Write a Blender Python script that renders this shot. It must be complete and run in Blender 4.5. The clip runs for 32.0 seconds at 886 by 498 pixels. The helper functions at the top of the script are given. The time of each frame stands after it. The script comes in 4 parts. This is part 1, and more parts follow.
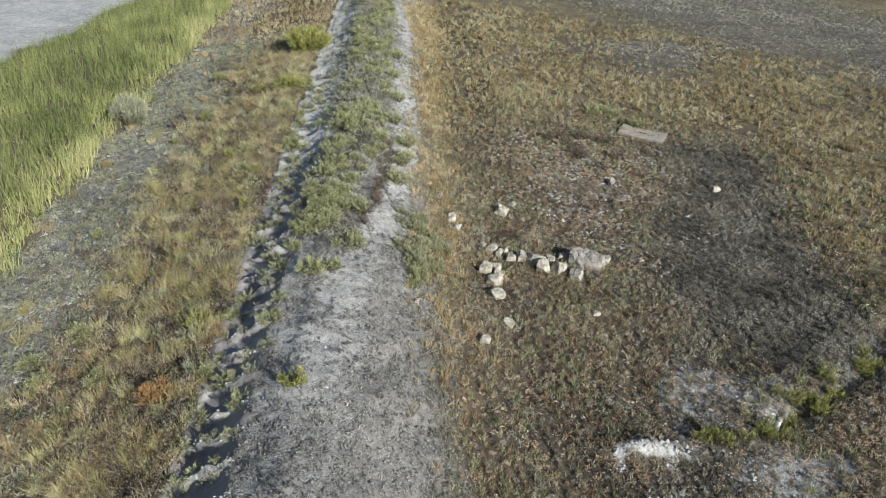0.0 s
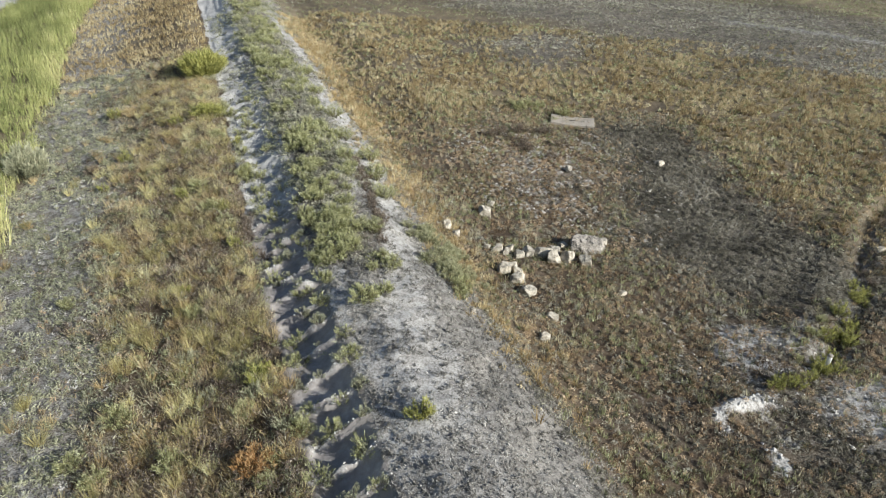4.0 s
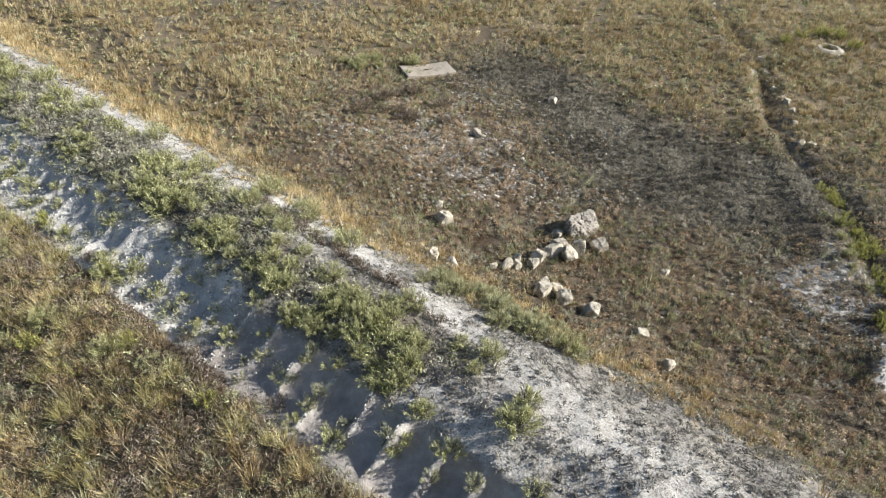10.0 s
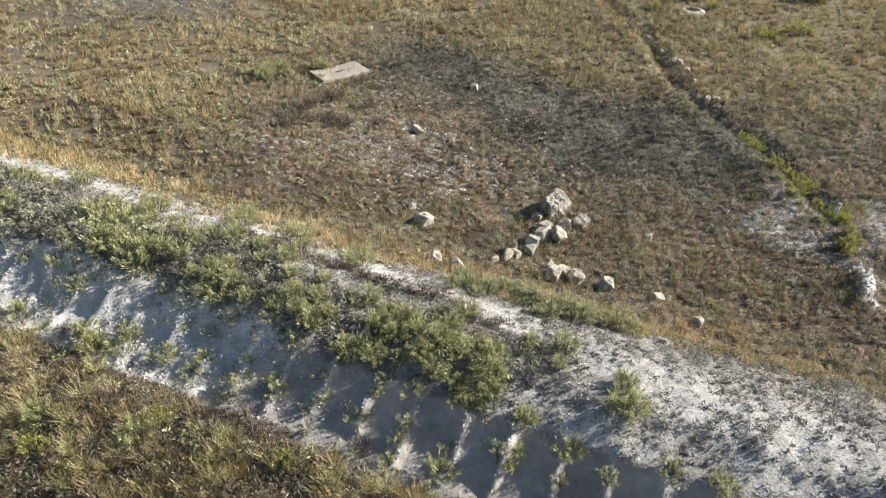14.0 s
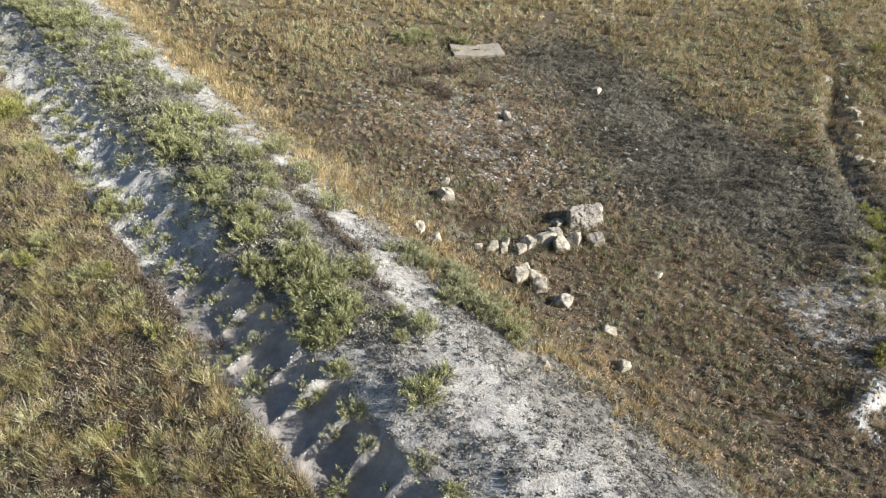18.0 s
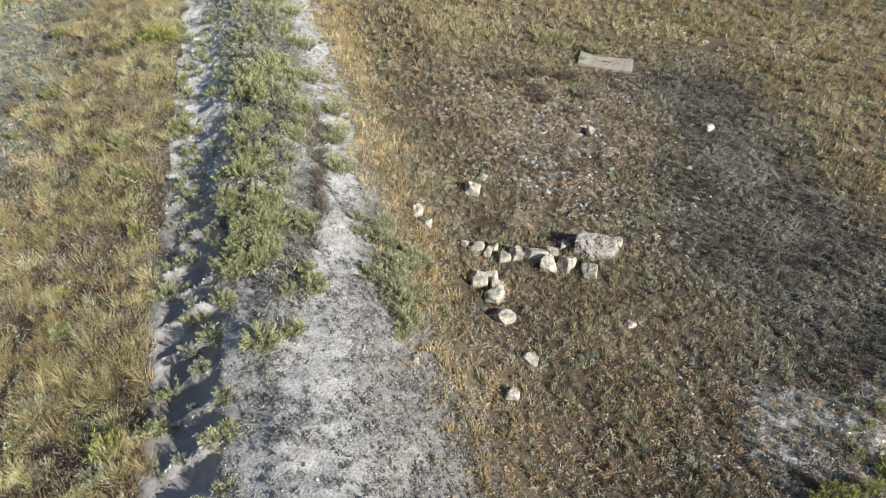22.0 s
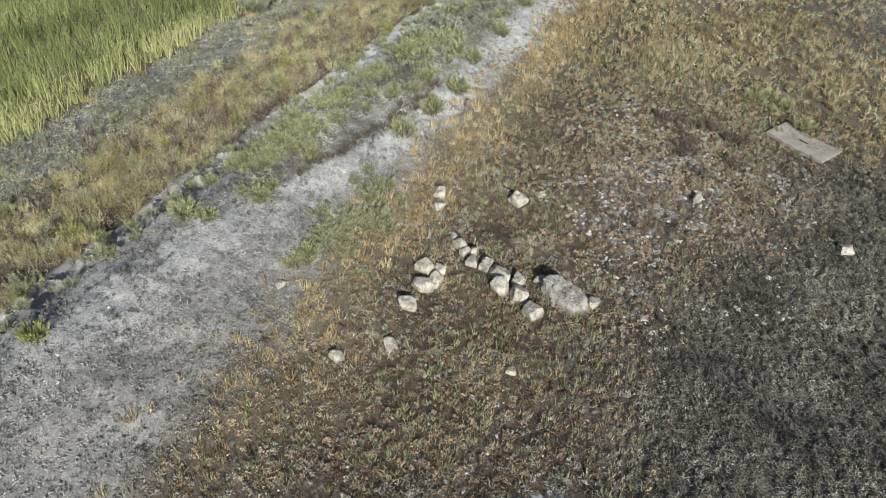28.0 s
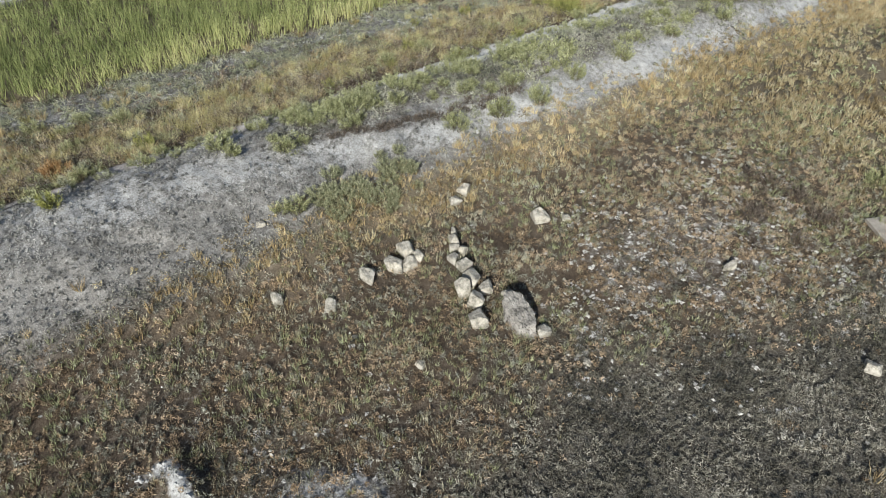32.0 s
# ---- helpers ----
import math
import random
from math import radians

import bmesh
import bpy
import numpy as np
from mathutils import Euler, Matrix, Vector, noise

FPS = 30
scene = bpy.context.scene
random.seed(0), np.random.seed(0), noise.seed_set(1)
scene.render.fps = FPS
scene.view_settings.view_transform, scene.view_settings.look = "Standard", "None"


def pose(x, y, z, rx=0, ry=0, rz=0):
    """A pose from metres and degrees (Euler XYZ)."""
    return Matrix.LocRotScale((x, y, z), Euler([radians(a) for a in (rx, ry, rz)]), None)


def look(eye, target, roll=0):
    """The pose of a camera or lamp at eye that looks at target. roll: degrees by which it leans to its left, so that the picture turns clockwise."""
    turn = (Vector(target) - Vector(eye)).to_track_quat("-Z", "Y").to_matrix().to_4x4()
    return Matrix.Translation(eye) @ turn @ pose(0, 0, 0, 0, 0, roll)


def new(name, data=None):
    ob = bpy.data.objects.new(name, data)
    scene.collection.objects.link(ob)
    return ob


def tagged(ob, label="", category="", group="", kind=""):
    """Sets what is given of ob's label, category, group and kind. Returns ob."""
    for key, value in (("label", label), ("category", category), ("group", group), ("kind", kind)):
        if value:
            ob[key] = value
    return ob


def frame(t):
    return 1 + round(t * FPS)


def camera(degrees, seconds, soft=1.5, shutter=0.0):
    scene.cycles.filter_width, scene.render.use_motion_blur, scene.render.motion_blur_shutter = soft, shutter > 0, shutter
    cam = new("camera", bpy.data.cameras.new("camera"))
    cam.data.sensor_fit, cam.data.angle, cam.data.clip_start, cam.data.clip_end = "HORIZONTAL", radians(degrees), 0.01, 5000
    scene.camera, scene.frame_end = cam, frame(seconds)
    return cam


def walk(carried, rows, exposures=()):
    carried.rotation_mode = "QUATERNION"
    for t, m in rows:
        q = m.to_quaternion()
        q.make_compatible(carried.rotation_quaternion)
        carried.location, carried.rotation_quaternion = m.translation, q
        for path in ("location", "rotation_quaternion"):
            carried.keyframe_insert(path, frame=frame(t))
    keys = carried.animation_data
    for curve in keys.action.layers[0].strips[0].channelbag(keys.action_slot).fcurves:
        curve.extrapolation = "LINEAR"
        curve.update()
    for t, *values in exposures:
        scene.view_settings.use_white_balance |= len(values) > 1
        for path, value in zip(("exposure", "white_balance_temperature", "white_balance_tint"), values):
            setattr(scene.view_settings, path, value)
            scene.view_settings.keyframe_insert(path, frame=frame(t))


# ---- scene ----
cam = camera(64.0, 32.0, 1.0)
PATH = [
    (0, (0.975, -0.149, 10.76), (0.248, 1.39, 9.711), 3.9),
    (0.5, (0.413, -0.65, 10.759), (-0.263, 0.921, 9.723), 3.3),
    (1, (-0.276, -0.846, 10.592), (-0.897, 0.754, 9.566), 3.3),
    (1.5, (-1.101, -0.998, 10.403), (-1.654, 0.633, 9.387), 3.2),
    (2, (-1.759, -1.065, 10.228), (-2.258, 0.589, 9.22), 3.1),
    (2.5, (-2.506, -1.147, 10.08), (-2.941, 0.529, 9.08), 2.9),
    (4.5, (-5.155, -1.644, 10.294), (-5.361, 0.073, 9.289), 2.9),
    (5, (-6.11, -1.421, 10.308), (-6.232, 0.301, 9.298), 2.8),
    (5.5, (-6.903, -0.825, 10.315), (-6.955, 0.891, 9.288), 3.1),
    (6, (-7.644, -0.113, 10.283), (-7.624, 1.591, 9.235), 3.1),
    (6.5, (-8.268, 0.445, 10.226), (-8.184, 2.137, 9.163), 3.1),
    (7, (-9.175, 1.286, 10.196), (-8.993, 2.954, 9.107), 3.3),
    (7.5, (-9.766, 1.926, 10.201), (-9.518, 3.572, 9.093), 3.3),
    (8, (-10.339, 2.469, 10.112), (-10.024, 4.096, 8.993), 3.5),
    (8.5, (-10.785, 2.973, 10.102), (-10.415, 4.578, 8.968), 3.4),
    (9, (-11.389, 3.742, 10.082), (-10.94, 5.312, 8.927), 3.1),
    (9.5, (-12.119, 4.763, 9.988), (-11.565, 6.281, 8.81), 3.1),
    (10, (-12.679, 5.268, 9.855), (-12.051, 6.759, 8.678), 3.1),
    (10.5, (-13.469, 5.735, 9.749), (-12.747, 7.184, 8.576), 3.0),
    (11, (-14.185, 6.209, 9.644), (-13.378, 7.616, 8.474), 3.0),
    (11.5, (-14.733, 6.629, 9.589), (-13.862, 7.997, 8.419), 3.1),
    (12, (-15.282, 7.168, 9.466), (-14.339, 8.489, 8.298), 3.2),
    (12.5, (-15.736, 7.591, 9.437), (-14.737, 8.872, 8.27), 3.0),
    (13, (-16.176, 8.062, 9.4), (-15.121, 9.299, 8.235), 2.8),
    (13.5, (-16.239, 8.132, 9.402), (-15.17, 9.359, 8.239), 2.6),
    (14, (-15.849, 7.744, 9.456), (-14.821, 9.001, 8.287), 2.8),
    (14.5, (-15.294, 7.24, 9.424), (-14.331, 8.544, 8.253), 3.0),
    (16.5, (-12.151, 5.172, 9.411), (-11.55, 6.665, 8.224), 3.2),
    (17, (-11.241, 4.742, 9.507), (-10.744, 6.267, 8.312), 3.4),
    (17.5, (-10.532, 4.454, 9.685), (-10.12, 5.993, 8.476), 3.2),
    (18, (-9.793, 4.22, 9.752), (-9.466, 5.774, 8.537), 3.3),
    (18.5, (-8.951, 4.035, 9.773), (-8.716, 5.602, 8.553), 3.3),
    (19, (-8.174, 3.908, 9.732), (-8.023, 5.486, 8.513), 3.3),
    (19.5, (-7.246, 3.86, 9.673), (-7.192, 5.444, 8.453), 3.4),
    (20, (-6.559, 3.832, 9.705), (-6.58, 5.415, 8.483), 3.1),
    (20.5, (-5.682, 3.867, 9.781), (-5.799, 5.439, 8.55), 3.3),
    (21, (-4.94, 3.961, 9.829), (-5.136, 5.521, 8.593), 3.5),
    (21.5, (-4.092, 4.088, 9.887), (-4.38, 5.628, 8.644), 3.5),
    (22, (-3.36, 4.244, 9.904), (-3.728, 5.766, 8.659), 3.5),
    (22.5, (-2.675, 4.419, 9.952), (-3.115, 5.916, 8.702), 3.5),
    (23, (-1.755, 4.691, 9.983), (-2.293, 6.153, 8.729), 3.5),
    (23.5, (-1.023, 4.942, 10.01), (-1.637, 6.372, 8.753), 3.4),
    (24, (-0.254, 5.283, 10.079), (-0.952, 6.669, 8.817), 3.4),
    (24.5, (0.586, 5.691, 10.117), (-0.198, 7.027, 8.851), 3.4),
    (25, (1.334, 6.112, 10.139), (0.473, 7.397, 8.871), 3.3),
    (25.5, (2.028, 6.5, 10.155), (1.094, 7.735, 8.89), 3.3),
    (27.5, (4.541, 8.742, 10.451), (3.351, 9.708, 9.166), 3.1),
    (28, (5.046, 9.314, 10.462), (3.806, 10.213, 9.176), 3.0),
    (28.5, (5.403, 9.846, 10.549), (4.129, 10.684, 9.255), 2.9),
    (29, (5.819, 10.507, 10.568), (4.504, 11.272, 9.27), 2.8),
    (29.5, (6.177, 11.14, 10.586), (4.825, 11.834, 9.285), 2.8),
    (30, (6.549, 11.849, 10.55), (5.158, 12.466, 9.253), 2.9),
    (30.5, (6.96, 12.691, 10.585), (5.532, 13.213, 9.285), 2.9),
    (31, (7.199, 13.257, 10.571), (5.748, 13.716, 9.272), 3.1),
    (31.5, (7.449, 13.925, 10.586), (5.977, 14.309, 9.288), 3.1),
    (32, (7.794, 14.734, 10.498), (6.29, 15.028, 9.214), 3.0),
]
walk(cam, [(t, look(eye, target, roll)) for t, eye, target, roll in PATH],
     exposures=[(0.0, 0.27, 5790, 8), (5.0, 0.57, 6010, 9), (9.0, 0.82, 6140, 10), (13.0, 0.98, 6270, 11), (17.0, 0.83, 6210, 10), (20.0, 0.73, 6090, 10), (25.0, 0.39, 5880, 9), (28.0, 0.25, 5800, 8), (32.0, 0.19, 5780, 8)])

# ---- light ----
SUN_TO = Vector((0.915, -0.400, 0.520)).normalized()      # elevation about 27.5 degrees
world = bpy.data.worlds.new("sky")
scene.world = world
world.use_nodes = True
wn = world.node_tree
sky = wn.nodes.new("ShaderNodeTexSky")
sky.sky_type, sky.sun_disc = "NISHITA", False
sky.sun_elevation, sky.sun_rotation = radians(27.5), math.atan2(0.915, -0.400)
sky.air_density, sky.dust_density = 1.0, 1.0
wn.nodes["Background"].inputs["Strength"].default_value = 0.066
wn.links.new(sky.outputs["Color"], wn.nodes["Background"].inputs["Color"])
sun_data = bpy.data.lights.new("sun", "SUN")
sun_data.energy, sun_data.angle, sun_data.color = 5.0, radians(0.6), (1.0, 0.96, 0.87)
sun = new("sun", sun_data)
sun.rotation_euler = SUN_TO.to_track_quat("Z", "Y").to_euler()
sun.location = (20, -20, 30)
scene.view_settings.exposure = 0.0

# ---- plan of the land ----
# s runs along the cut edge of the bank, w to its sunny side
OX, OY, UX, UY, VX, VY = -9.0, 11.6, -0.495, 0.869, 0.869, 0.495
RNG = np.random.default_rng(7)


def to_sw(x, y):
    a, b = x - OX, y - OY
    return a * UX + b * UY, a * VX + b * VY


def to_xy(s, w):
    return OX + s * UX + w * VX, OY + s * UY + w * VY


def lattice(ix, iy, seed):
    h = (ix * 374761393 + iy * 668265263 + seed * 2147483647) & 0xFFFFFFFF
    h = ((h ^ (h >> 13)) * 1274126177) & 0xFFFFFFFF
    return ((h ^ (h >> 16)) & 0xFFFF) / 65535.0


def vnoise(x, y, size, seed=0):
    """Smooth noise from 0 to 1, its grains size metres across."""
    x, y = np.asarray(x, float) / size + 1000.0, np.asarray(y, float) / size + 1000.0
    ix, iy = np.floor(x).astype(np.int64), np.floor(y).astype(np.int64)
    fx, fy = x - ix, y - iy
    fx, fy = fx * fx * (3 - 2 * fx), fy * fy * (3 - 2 * fy)
    a = lattice(ix, iy, seed) * (1 - fx) + lattice(ix + 1, iy, seed) * fx
    b = lattice(ix, iy + 1, seed) * (1 - fx) + lattice(ix + 1, iy + 1, seed) * fx
    return a * (1 - fy) + b * fy


def fbm(x, y, size, seed=0, octaves=3):
    total, amp, norm = 0.0, 1.0, 0.0
    for k in range(octaves):
        total = total + amp * vnoise(x, y, size / 2 ** k, seed + 17 * k)
        norm, amp = norm + amp, amp * 0.5
    return total / norm


def step(a, b, x):
    t = np.clip((x - a) / (b - a), 0, 1)
    return t * t * (3 - 2 * t)


def blob(x, y, cx, cy, rx, ry, turn=0.0):
    c, q = math.cos(radians(turn)), math.sin(radians(turn))
    a, b = (x - cx) * c + (y - cy) * q, -(x - cx) * q + (y - cy) * c
    return np.exp(-((a / rx) ** 2 + (b / ry) ** 2))


BITE = 0.84                      # spacing of the digger's bites in the bank
TX, TY, TUX, TUY = 2.6, 13.4, 0.444, 0.896          # the little ditch in the field


def ditch(x, y):
    a, b = x - TX, y - TY
    return a * TUX + b * TUY, a * TUY - b * TUX


def bites(s, w):
    k = s + 0.08 + 0.16 * (vnoise(s, w * 0 + 3.3, 1.9, 5) - 0.5) + 0.20 * (fbm(s, w, 0.7, 6) - 0.5)
    f = k / BITE - np.floor(k / BITE)
    return step(0.14, 0.38, np.sin(np.pi * f)), np.floor(k / BITE)


def ground_z(x, y):
    x, y = np.asarray(x, float), np.asarray(y, float)
    s, w = to_sw(x, y)
    bite, number = bites(s, w)
    crisp = 0.70 + 0.30 * (1 - step(5.4, 7.5, s))
    # bank: slope on the sunny side, flat crown, cut face on the other
    ww = w + 0.35 * (fbm(s, w, 3.0, 11) - 0.5)
    top = np.interp(ww, [-0.6, 0.0, 0.9, 1.6, 2.2, 3.4, 4.6, 6.0, 9.0], [0.28, 0.34, 0.62, 0.60, 0.46, -0.03, -0.60, -0.90, -0.98])
    top = top + (0.10 * (fbm(s, w, 1.4, 21) - 0.5) + 0.07 * (fbm(s, w, 0.45, 22) - 0.5) + 0.05 * (vnoise(s, w, 0.24, 23) - 0.5)) * step(-1, 0.3, w) * (1 - step(4, 6, w))
    field = 0.42 * step(-2.0, 9.0, x - 0.15 * (y - 20)) + 0.10 * (fbm(x, y, 7.0, 31) - 0.5)
    field = field + 0.72 * step(18.5, 31, y)
    right = top + field * step(4.0, 7.5, w)
    low = np.interp(w, [-30, -17, -9, -4.5, -2.5, -1], [-1.9, -1.8, -1.60, -0.98, -0.44, -0.18]) + 0.03 * (np.clip(s, -6, 14) - 4) * step(-8, -3, w) * (1 - 0.8 * step(-2.4, -1.2, w)) + 0.16 * (fbm(x, y, 2.6, 41) - 0.5)
    deep = bite * crisp * (0.65 + 0.7 * lattice(number.astype(np.int64), 0 * number.astype(np.int64), 9))
    edge_top = -0.16 + 0.12 * deep + 0.20 * step(5.0, 7.5, s) + 0.12 * (fbm(s, 0 * s, 0.6, 51) - 0.5)
    edge_low = -1.14 + 0.08 * (1 - step(3.0, 5.5, s)) - 0.24 * deep + 0.30 * (fbm(s, 0 * s + 7, 1.5, 52) - 0.5)
    f = np.clip((w - edge_low) / (edge_top - edge_low), 0, 1)
    z = low + (right - low) * f ** (0.74 + 0.90 * deep * (1 - 0.7 * step(5.0, 7.5, s)) + 0.30 * step(5.0, 7.5, s)) - 0.13 * deep * np.sin(np.pi * f ** 0.7)
    lumps = step(-1.5, -1.2, w) * (1 - step(-0.1, 0.2, w)) * (0.80 * (1 - 0.92 * bite) * (1 - step(5.0, 7.5, s)) + 0.60 * step(5.0, 7.5, s))
    z = z + lumps * (0.30 * (fbm(s, w, 0.55, 53) - 0.5) + 0.22 * (vnoise(s, w, 0.19, 54) - 0.5))
    z = z + 0.02 * (vnoise(x, y, 0.25, 61) - 0.5) + 0.05 * (vnoise(x, y, 0.6, 62) - 0.5) + 0.07 * (vnoise(x, y, 1.1, 63) - 0.5)
    along, across = ditch(x, y)
    here = step(-0.5, 1.5, along) * (1 - step(26, 34, along))
    wind = 0.28 * np.sin(0.55 * along) + 0.5 * (fbm(along, 0 * along, 2.0, 73) - 0.5)
    z = z - here * 0.26 * np.exp(-((across - wind) / 0.30) ** 2) * (0.5 + fbm(along, across, 1.2, 74))
    z = z + here * 0.12 * np.exp(-((across + 0.75) / 0.45) ** 2) * (0.4 + 1.2 * vnoise(along, across, 1.8, 71))
    z = z + 0.32 * blob(x, y, 0.55, 11.85, 0.80, 0.30, 29) + 0.10 * blob(x, y, 1.02, 10.42, 0.22, 0.5, 36)
    return z


def gz(x, y):
    return float(ground_z(np.array([x]), np.array([y]))[0])


def zones(x, y):
    """How much of each kind of cover lies at a place, 0 to 1."""
    s, w = to_sw(x, y)
    wob = fbm(x, y, 2.2, 81) - 0.5
    wob2 = fbm(x, y, 0.7, 82) - 0.5
    q = {}
    q["reed"] = step(-8.6, -9.2, w + 1.6 * wob) * step(-19.0 + 0.16 * np.maximum(s - 18, 0), -18.0 + 0.16 * np.maximum(s - 18, 0), w + wob)
    q["salt"] = 1 - step(-19.6 + 0.16 * np.maximum(s - 18, 0), -18.4 + 0.16 * np.maximum(s - 18, 0), w + 2 * wob)
    q["meadow"] = step(-9.4, -8.6, w + 1.6 * wob) * (1 - step(-1.75, -1.40, w + 0.5 * wob - 0.15 * (1 - step(3.0, 5.5, s))))
    q["face"] = step(-1.55, -1.32, w + 0.4 * wob2) * (1 - step(-0.15, 0.15, w - 0.32 * step(5.0, 7.5, s)))
    near = 1 - step(-1.0, 2.5, s)
    crown = step(-0.2, 0.1, w) * (1 - step(3.0, 4.2, w + 1.2 * wob - 0.4 * near))
    q["crown"] = crown
    q["sage"] = crown * step(0.7, 2.4, s + wob + 0.6 * (w - 1.0)) * (1 - step(1.30, 1.75, w + 0.8 * wob - 0.75 * step(6, 8.5, s))) * step(-0.1, 0.2, w - 0.42 * step(4.5, 7.0, s))
    strip = np.exp(-(((w - 1.78 - 0.20 * s) / np.clip(0.72 - 0.09 * s, 0.4, 1.25)) ** 4)) * step(-7.0, -3.0, s + wob) * (1 - step(5.4, 7.0, s + wob))
    bare = 0.95 * strip * (0.62 + 0.38 * step(-1.0, 1.5, s)) + 1.5 * blob(s, w, 8.6, 3.05, 2.3, 0.62, 8) + 1.5 * blob(s, w, 15.0, 3.05, 4.2, 0.75, 3) + 1.3 * blob(s, w, 24, 3.1, 4.5, 0.6) \
        + 0.8 * blob(s, w, 1.0, 0.05, 1.6, 0.4) + 0.8 * blob(s, w, 3.6, 0.4, 1.0, 0.3) - 0.1
    q["bare"] = np.clip(bare + 0.9 * wob + 0.5 * wob2, 0, 1) * crown
    q["toe"] = step(2.8, 3.7, w + wob) * (1 - step(4.4, 5.6, w + 1.8 * wob)) * step(-6, 0, s) * (0.50 + 0.50 * step(-1, 3, s))
    right = step(3.1, 4.4, w + 1.4 * wob - 0.5 * near)
    line = 2.0 * (x - np.interp(y, [18, 20.4, 23.4, 30.4, 44], [7.2, 5.35, 3.5, 1.0, -3.3]))     # edge of the tall straw-coloured grass
    line2 = (y - 21.6) + 0.30 * (x - 4.6)
    tan = step(-3.0, 3.0, np.minimum(line, line2 + 1.2) + 4.0 * wob + 1.5 * wob2)
    tan = np.maximum(tan, step(0.2, 1.0, ditch(x, y)[1]) * 0.8 * step(18.5, 20.5, y + wob))
    north = step(30, 34, y - 0.5 * x + 3 * wob)
    q["straw"] = right * np.maximum(tan, 0.75 * north)
    q["grey"] = right * (1 - q["straw"]) * np.clip(1.25 * blob(x, y, 1.4, 20.6, 3.4, 4.2, 25) + 0.95 * blob(x, y, 0.0, 26.0, 2.0, 3.2) + 0.8 * blob(x, y, 3.8, 18.6, 2.4, 1.8) + 0.6 * blob(x, y, -1.2, 28.0, 2.5, 1.6) + 0.7 * blob(x, y, 2.6, 11.0, 2.6, 1.8) + 0.8 * wob, 0, 1)
    q["strip"] = right * step(-5.0, 4.0, (y - 44.2) + 0.53 * x + 9 * wob) * (1 - step(18, 24, (y - 44.2) + 0.53 * x)) * step(-26, -18, x)
    q["strip"] = np.maximum(q["strip"], right * np.clip(1.3 * blob(x, y, -6.3, 41.0, 4.2, 4.0) + 1.4 * wob, 0, 1) * step(33, 36, y))
    q["straw"] = q["straw"] * (1 - 0.9 * q["strip"])
    q["road"] = right * np.clip(1.3 * np.exp(-((y - 49.5 + 0.52 * (x - 13)) / 0.8) ** 2) * step(3, 8, x) + 0.5 * wob, 0, 1) * step(3, 6, x)
    xa, ya = x + 2.6 * (fbm(x, y, 1.6, 101) - 0.5), y + 2.6 * (fbm(x, y, 1.6, 102) - 0.5)
    q["flecks"] = right * np.clip(0.85 * blob(xa, ya, -5.0, 23.4, 3.4, 2.2, 130) + 0.9 * blob(xa, ya, 1.5, 14.4, 1.7, 1.5, 20) + 0.3 * blob(xa, ya, -1.5, 15.5, 3.0, 2.2)
                                  + 0.7 * blob(xa, ya, -3.4, 26.0, 3.5, 2.2, 20) + 0.3 * blob(xa, ya, -1.4, 23.0, 3.6, 2.4, 30) + 0.4 * blob(xa, ya, -3.5, 20.8, 3.0, 1.6)
                                  + 0.8 * blob(xa, ya, 3.6, 12.5, 1.6, 0.9, 30) + 0.75 * blob(xa, ya, -4.4, 22.2, 2.8, 1.5, 115) + 0.45 * blob(xa, ya, -7.0, 25.2, 2.0, 1.2, 140)
                                  + 0.4 * blob(xa, ya, -1.3, 15.6, 1.0, 0.9) + 0.4 * blob(xa, ya, -0.6, 13.3, 0.9, 0.7) + 0.7 * wob - 0.28, 0, 1)
    q["brown"] = right * (1 - 0.7 * q["straw"]) * (1 - q["grey"]) * (1 - 0.6 * q["flecks"])
    patch = np.clip(1.05 * blob(xa, ya, 1.7, 14.6, 2.1, 1.3, 20) + 0.85 * blob(xa, ya, 3.8, 12.7, 1.8, 1.1, 30) + 1.1 * wob2 - 0.05, 0, 1)
    q["patch"] = np.clip(1.25 * patch, 0, 1) * right
    q["mound"] = np.clip(1.4 * blob(x, y, 0.60, 11.80, 0.72, 0.19, 25) + 0.9 * blob(x, y, 0.10, 11.3, 0.18, 0.35, 25) + 1.4 * blob(x, y, 1.02, 10.42, 0.15, 0.42, 36) + 0.9 * wob2 + 0.8 * (vnoise(x, y, 0.22, 83) - 0.5), 0, 1) * step(1.9, 1.3, np.hypot(x - 0.6, y - 11.2))
    clear = (1 - 0.48 * patch) * (1 - 0.92 * q["mound"])
    q["brown"], q["grey"], q["flecks"] = q["brown"] * clear, q["grey"] * clear, q["flecks"] * (1 - 0.9 * q["mound"])
    along, across = ditch(x, y)
    q["ditch"] = step(-0.5, 1.5, along) * (1 - step(26, 34, along)) * np.exp(-(across / 0.55) ** 2)
    return q


# ---- materials ----
def material(name, rough=0.9, spec=0.2):
    m = bpy.data.materials.new(name)
    m.use_nodes = True
    b = m.node_tree.nodes["Principled BSDF"]
    b.inputs["Roughness"].default_value = rough
    b.inputs["Specular IOR Level"].default_value = spec
    return m, m.node_tree.nodes, m.node_tree.links, b


def node(nodes, kind, **props):
    n = nodes.new(kind)
    for k, val in props.items():
        n.inputs[k].default_value = val
    return n


def ramp(nodes, stops):
    n = nodes.new("ShaderNodeValToRGB")
    e = n.color_ramp.elements
    while len(e) < len(stops):
        e.new(0.5)
    for at, (p, c) in zip(e, stops):
        at.position, at.color = p, (*c, 1)
    return n


